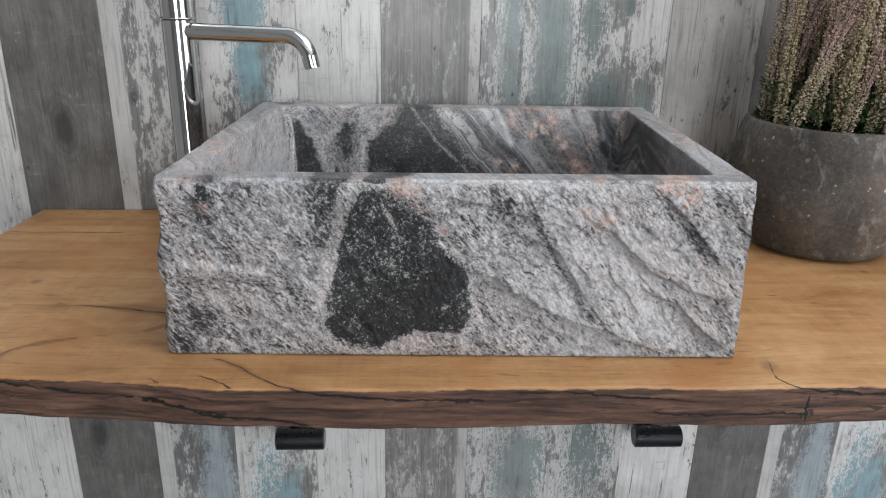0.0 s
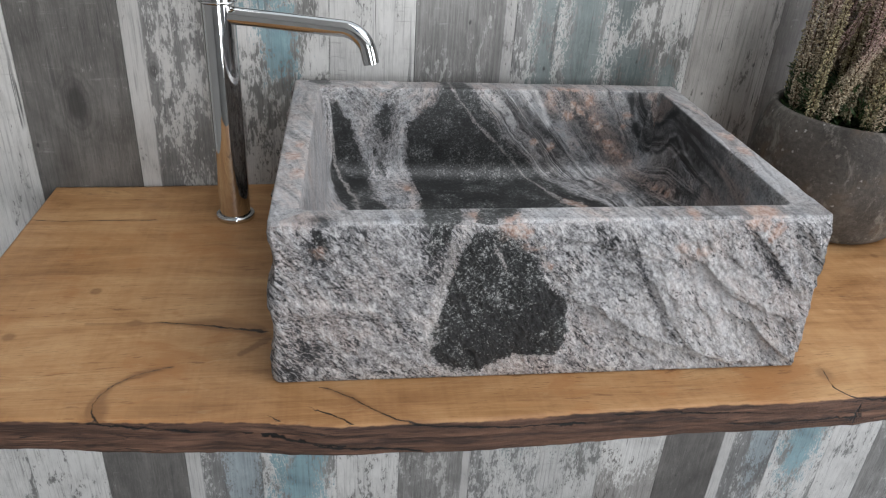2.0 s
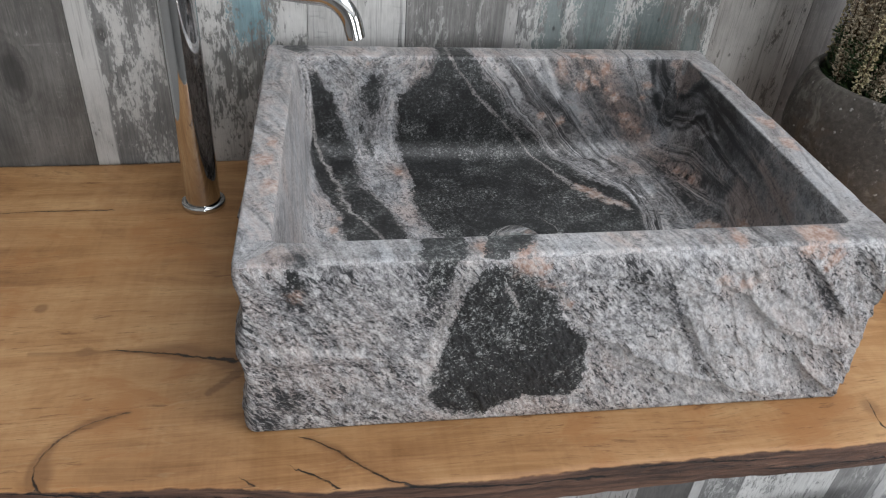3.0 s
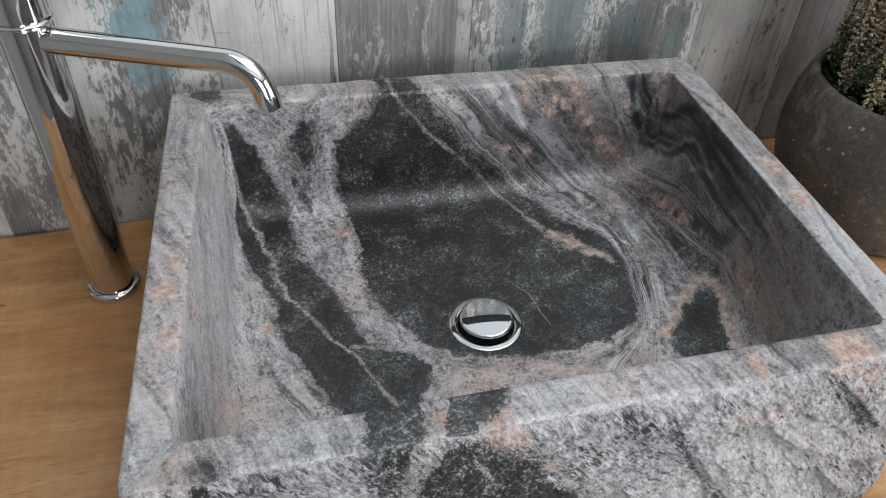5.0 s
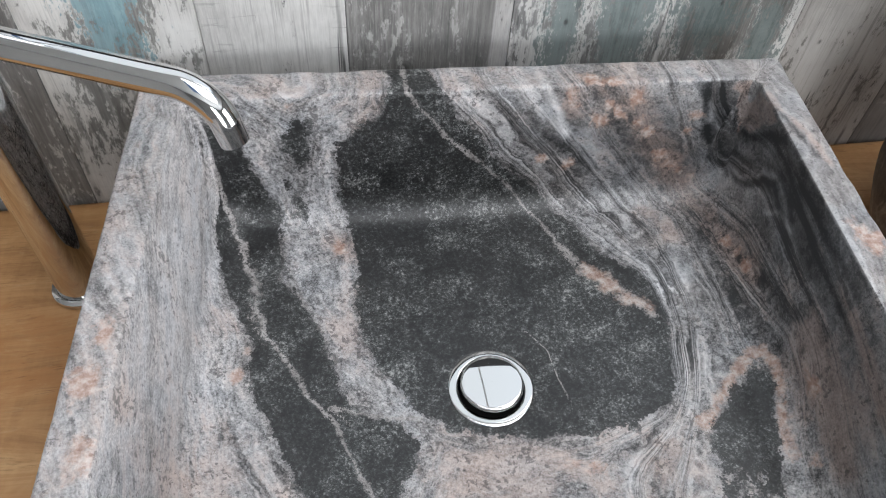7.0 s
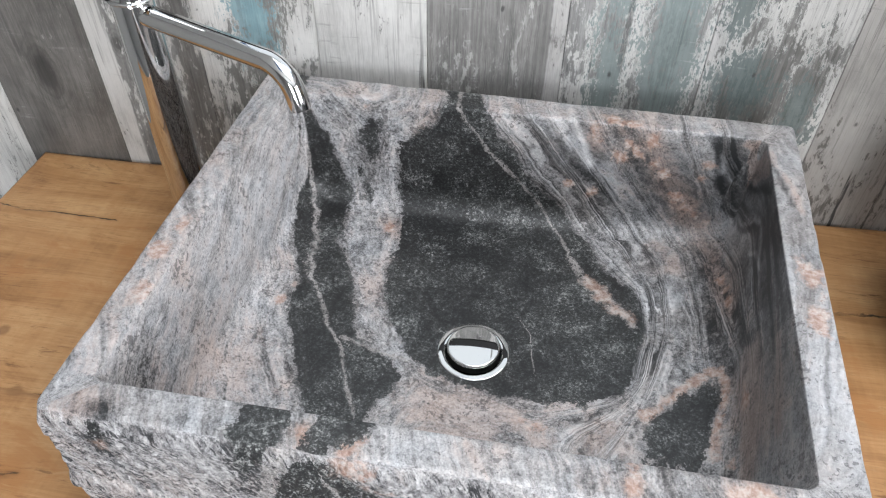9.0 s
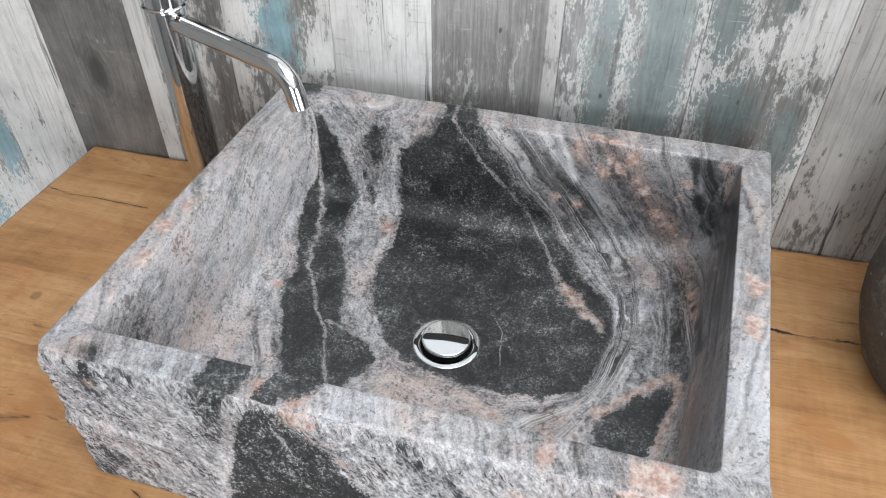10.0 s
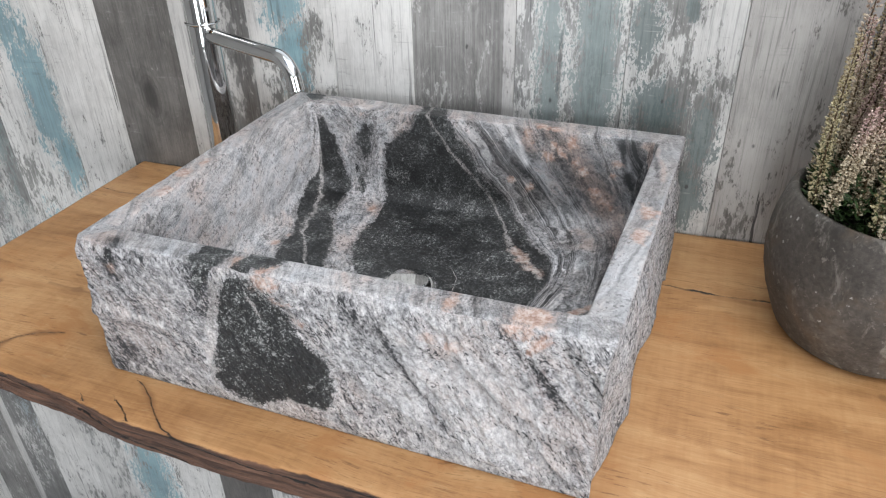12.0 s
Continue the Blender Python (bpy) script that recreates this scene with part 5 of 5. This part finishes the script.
def planter():
    def wobble(a, z):
        return 0.010 * noise.noise((math.cos(a) * 2, math.sin(a) * 2, z * 14)) + 0.004 * noise.noise((math.cos(a) * 9, math.sin(a) * 9, z * 60))

    prof = [(0.0, 0.0008), (0.074, 0.0008), (0.081, 0.003), (0.087, 0.010), (0.0935, 0.025), (0.101, 0.045), (0.1065, 0.065), (0.109, 0.085), (0.1085, 0.104), (0.1055, 0.125), (0.101, 0.142), (0.0975, 0.1505), (0.0945, 0.153), (0.0915, 0.152), (0.0895, 0.148), (0.089, 0.128)]
    fine = []
    for (r0, z0), (r1, z1) in zip(prof[:-1], prof[1:]):
        for t in np.linspace(0, 1, 5)[:-1]:
            fine.append((r0 + (r1 - r0) * t, z0 + (z1 - z0) * t))
    fine.append(prof[-1])
    thing = tagged(new("planter"), "round bulging planter of dark grey-brown cast stone", "planter")
    thing.location = (*POT, 0)
    mesh_object("bowl", *lathe(fine, 96, wobble=wobble), CAST, thing)
    mesh_object("soil", *lathe([(0.0892, 0.131), (0.06, 0.134), (0.0, 0.136)], 48), SOIL, thing, "dark potting soil")
    return thing


planter()


def bud(verts, faces, at, out, up, size):
    side = out.cross(up).normalized()
    i = len(verts)
    tip = at + out * size * 1.7 + up * size * 0.3
    w = size * 0.62
    verts.extend([at, at + out * size * 0.9 + side * w, at + out * size * 0.9 + up * w, at + out * size * 0.9 - side * w, at + out * size * 0.9 - up * w, tip])
    for a, b in ((1, 2), (2, 3), (3, 4), (4, 1)):
        faces.append((i, i + b, i + a))
        faces.append((i + 5, i + a, i + b))


def spike_mesh(name, rng, length, flowers):
    """One heather spike: a thin stem closely set with rings of small bells; its foot is the origin."""
    verts, faces = [], []
    sway = Vector((rng.uniform(-0.010, 0.010), rng.uniform(-0.010, 0.010), 0))

    def on_stem(t):
        return Vector((0, 0, length * t)) + sway * t * t

    stem_v, stem_f = tube([on_stem(0), on_stem(0.5), on_stem(1)], [0.0012, 0.0010, 0.0004], 5, cap=False)
    verts.extend(stem_v)
    faces.extend(stem_f)
    stems = len(faces)
    rows = int(length * 0.9 / 0.0031)
    for j in range(rows):
        t = 0.03 + 0.97 * (j + rng.uniform(-0.2, 0.2)) / rows
        full = min(1.0, 0.6 + 3 * t) * (1 - 0.70 * t ** 2)
        many = 8 if full > 0.6 else 6
        for i in range(many):
            if rng.random() < 0.08:
                continue
            a = 6.283 * (i + 0.5 * (j % 2)) / many + rng.uniform(-0.3, 0.3)
            out = Vector((math.cos(a), math.sin(a), rng.uniform(-0.35, 0.15))).normalized()
            bud(verts, faces, on_stem(t) + out * 0.0050 * full * rng.uniform(0.4, 1.25), out, Vector((0, 0, 1)), 0.0026 * (0.5 + 0.5 * full) * rng.uniform(0.65, 1.3))
    me = bpy.data.meshes.new(name)
    me.from_pydata([tuple(v) for v in verts], [], faces)
    me.materials.append(STEM)
    me.materials.append(flowers)
    me.polygons.foreach_set("material_index", [0] * stems + [1] * (len(faces) - stems))
    me.update()
    return me


def heather():
    rng = random.Random(11)
    thing = tagged(new("heather_plant"), "dense heather with upright cream and rosy flower spikes in the planter", "potted plant")
    thing.location = (*POT, 0.133)
    kinds = []
    for flowers, many in ((CREAM, 5), (GREENISH, 2), (PINK, 4)):
        for _ in range(many):
            kinds.append((flowers, spike_mesh("flower_spike", rng, rng.uniform(0.17, 0.24), flowers)))
    for j in range(96):
        r = 0.086 * math.sqrt((j + 0.5) / 96)
        a = j * 2.39996 + rng.uniform(-0.2, 0.2)
        rim = r / 0.086
        pool = [m for f, m in kinds if (f is PINK) == (rng.random() < 0.22)]
        ob = new("flower_spike", rng.choice(pool))
        ob.parent = thing
        lean = -1 + 9 * rim ** 2 * rng.uniform(0.0, 1.0) + rng.uniform(-4, 4)
        s = rng.uniform(0.75, 1.05)
        low = 0.012
        if rim > 0.78 and j % 3:
            lean, s, low = rng.uniform(12, 30), rng.uniform(0.5, 0.8), 0.010
            ob.data = rng.choice(kinds[:5])[1]
        turn = pose(r * math.cos(a), r * math.sin(a), low + 0.02 * (1 - rim), 0, 0, math.degrees(a)) @ pose(0, 0, 0, 0, lean, rng.uniform(0, 360))
        ob.matrix_basis = turn @ Matrix.Diagonal((max(s, 0.8), max(s, 0.8), s, 1.0))
    verts, faces = [], []
    for j in range(6000):
        r, a = 0.084 * math.sqrt(rng.random()), rng.uniform(0, 6.283)
        z = 0.062 * rng.random() ** 1.4
        p = Vector((r * math.cos(a), r * math.sin(a), z))
        out = Vector((math.cos(a) * 0.6 + rng.uniform(-0.7, 0.7), math.sin(a) * 0.6 + rng.uniform(-0.7, 0.7), rng.uniform(0.1, 1.1))).normalized()
        side = out.cross(Vector((rng.uniform(-1, 1), rng.uniform(-1, 1), 0.3))).normalized()
        ln, w = rng.uniform(0.005, 0.012), rng.uniform(0.0006, 0.0012)
        i = len(verts)
        verts.extend([p - side * w, p + side * w, p + out * ln * 0.6 + side * w * 0.8, p + out * ln, p + out * ln * 0.6 - side * w * 0.8])
        faces.append((i, i + 1, i + 2, i + 3, i + 4))
    tagged(mesh_object("foliage", verts, faces, LEAF, thing, "short dark green needle leaves", smooth=False), kind="stuff")
    return thing


heather()

# ---- pegs on the wall below the slab ----


def wall_peg(at, reach):
    thing = tagged(new("wall_peg"), "short black lacquered peg on the wall below the slab", "wall peg", "pegs below the slab")
    thing.location = at
    part("plate", box((-0.02, reach - 0.0115, -0.03), (0.02, reach, 0.03), 0.003), BLACK, thing)
    verts, faces = tube([(-0.036, 0, 0), (-0.0345, 0, 0), (0.0345, 0, 0), (0.036, 0, 0)], [0.014, 0.0165, 0.0165, 0.014], 28)
    bar = mesh_object("bar", verts, faces, BLACK, thing, smooth=False)
    neck, nf = tube([(0, 0.0, 0), (0, reach - 0.006, 0)], [0.010, 0.010], 18)
    mesh_object("neck", neck, nf, BLACK, thing)
    return thing


wall_peg((-0.204, 0.38, -0.350), 0.0375)
wall_peg((0.338, 0.38, -0.350), 0.0565)

# ---- podium under the slab ----


def podium():
    thing = tagged(new("podium"), "white podium with a sunken black top on the grey floor", "podium")
    thing.location = (0.165, -0.25, FLOOR)
    part("base", box((-0.83, -0.62, 0), (0.83, 0.62, 0.69), 0.006), WHITE, thing)
    top = bmesh.new()
    for lo, hi in (((-0.86, -0.65), (-0.825, 0.645)), ((0.81, -0.65), (0.86, 0.645)), ((-0.825, -0.65), (0.81, -0.60)), ((-0.825, 0.61), (0.81, 0.645))):
        box((*lo, 0.69), (*hi, 0.75), 0.005, bm=top)
    part("rim", top, WHITE, thing)
    part("top", box((-0.82, -0.59, 0.691), (0.80, 0.605, 0.744), 0.002), MAT, thing, "matt black top")
    return thing


podium()
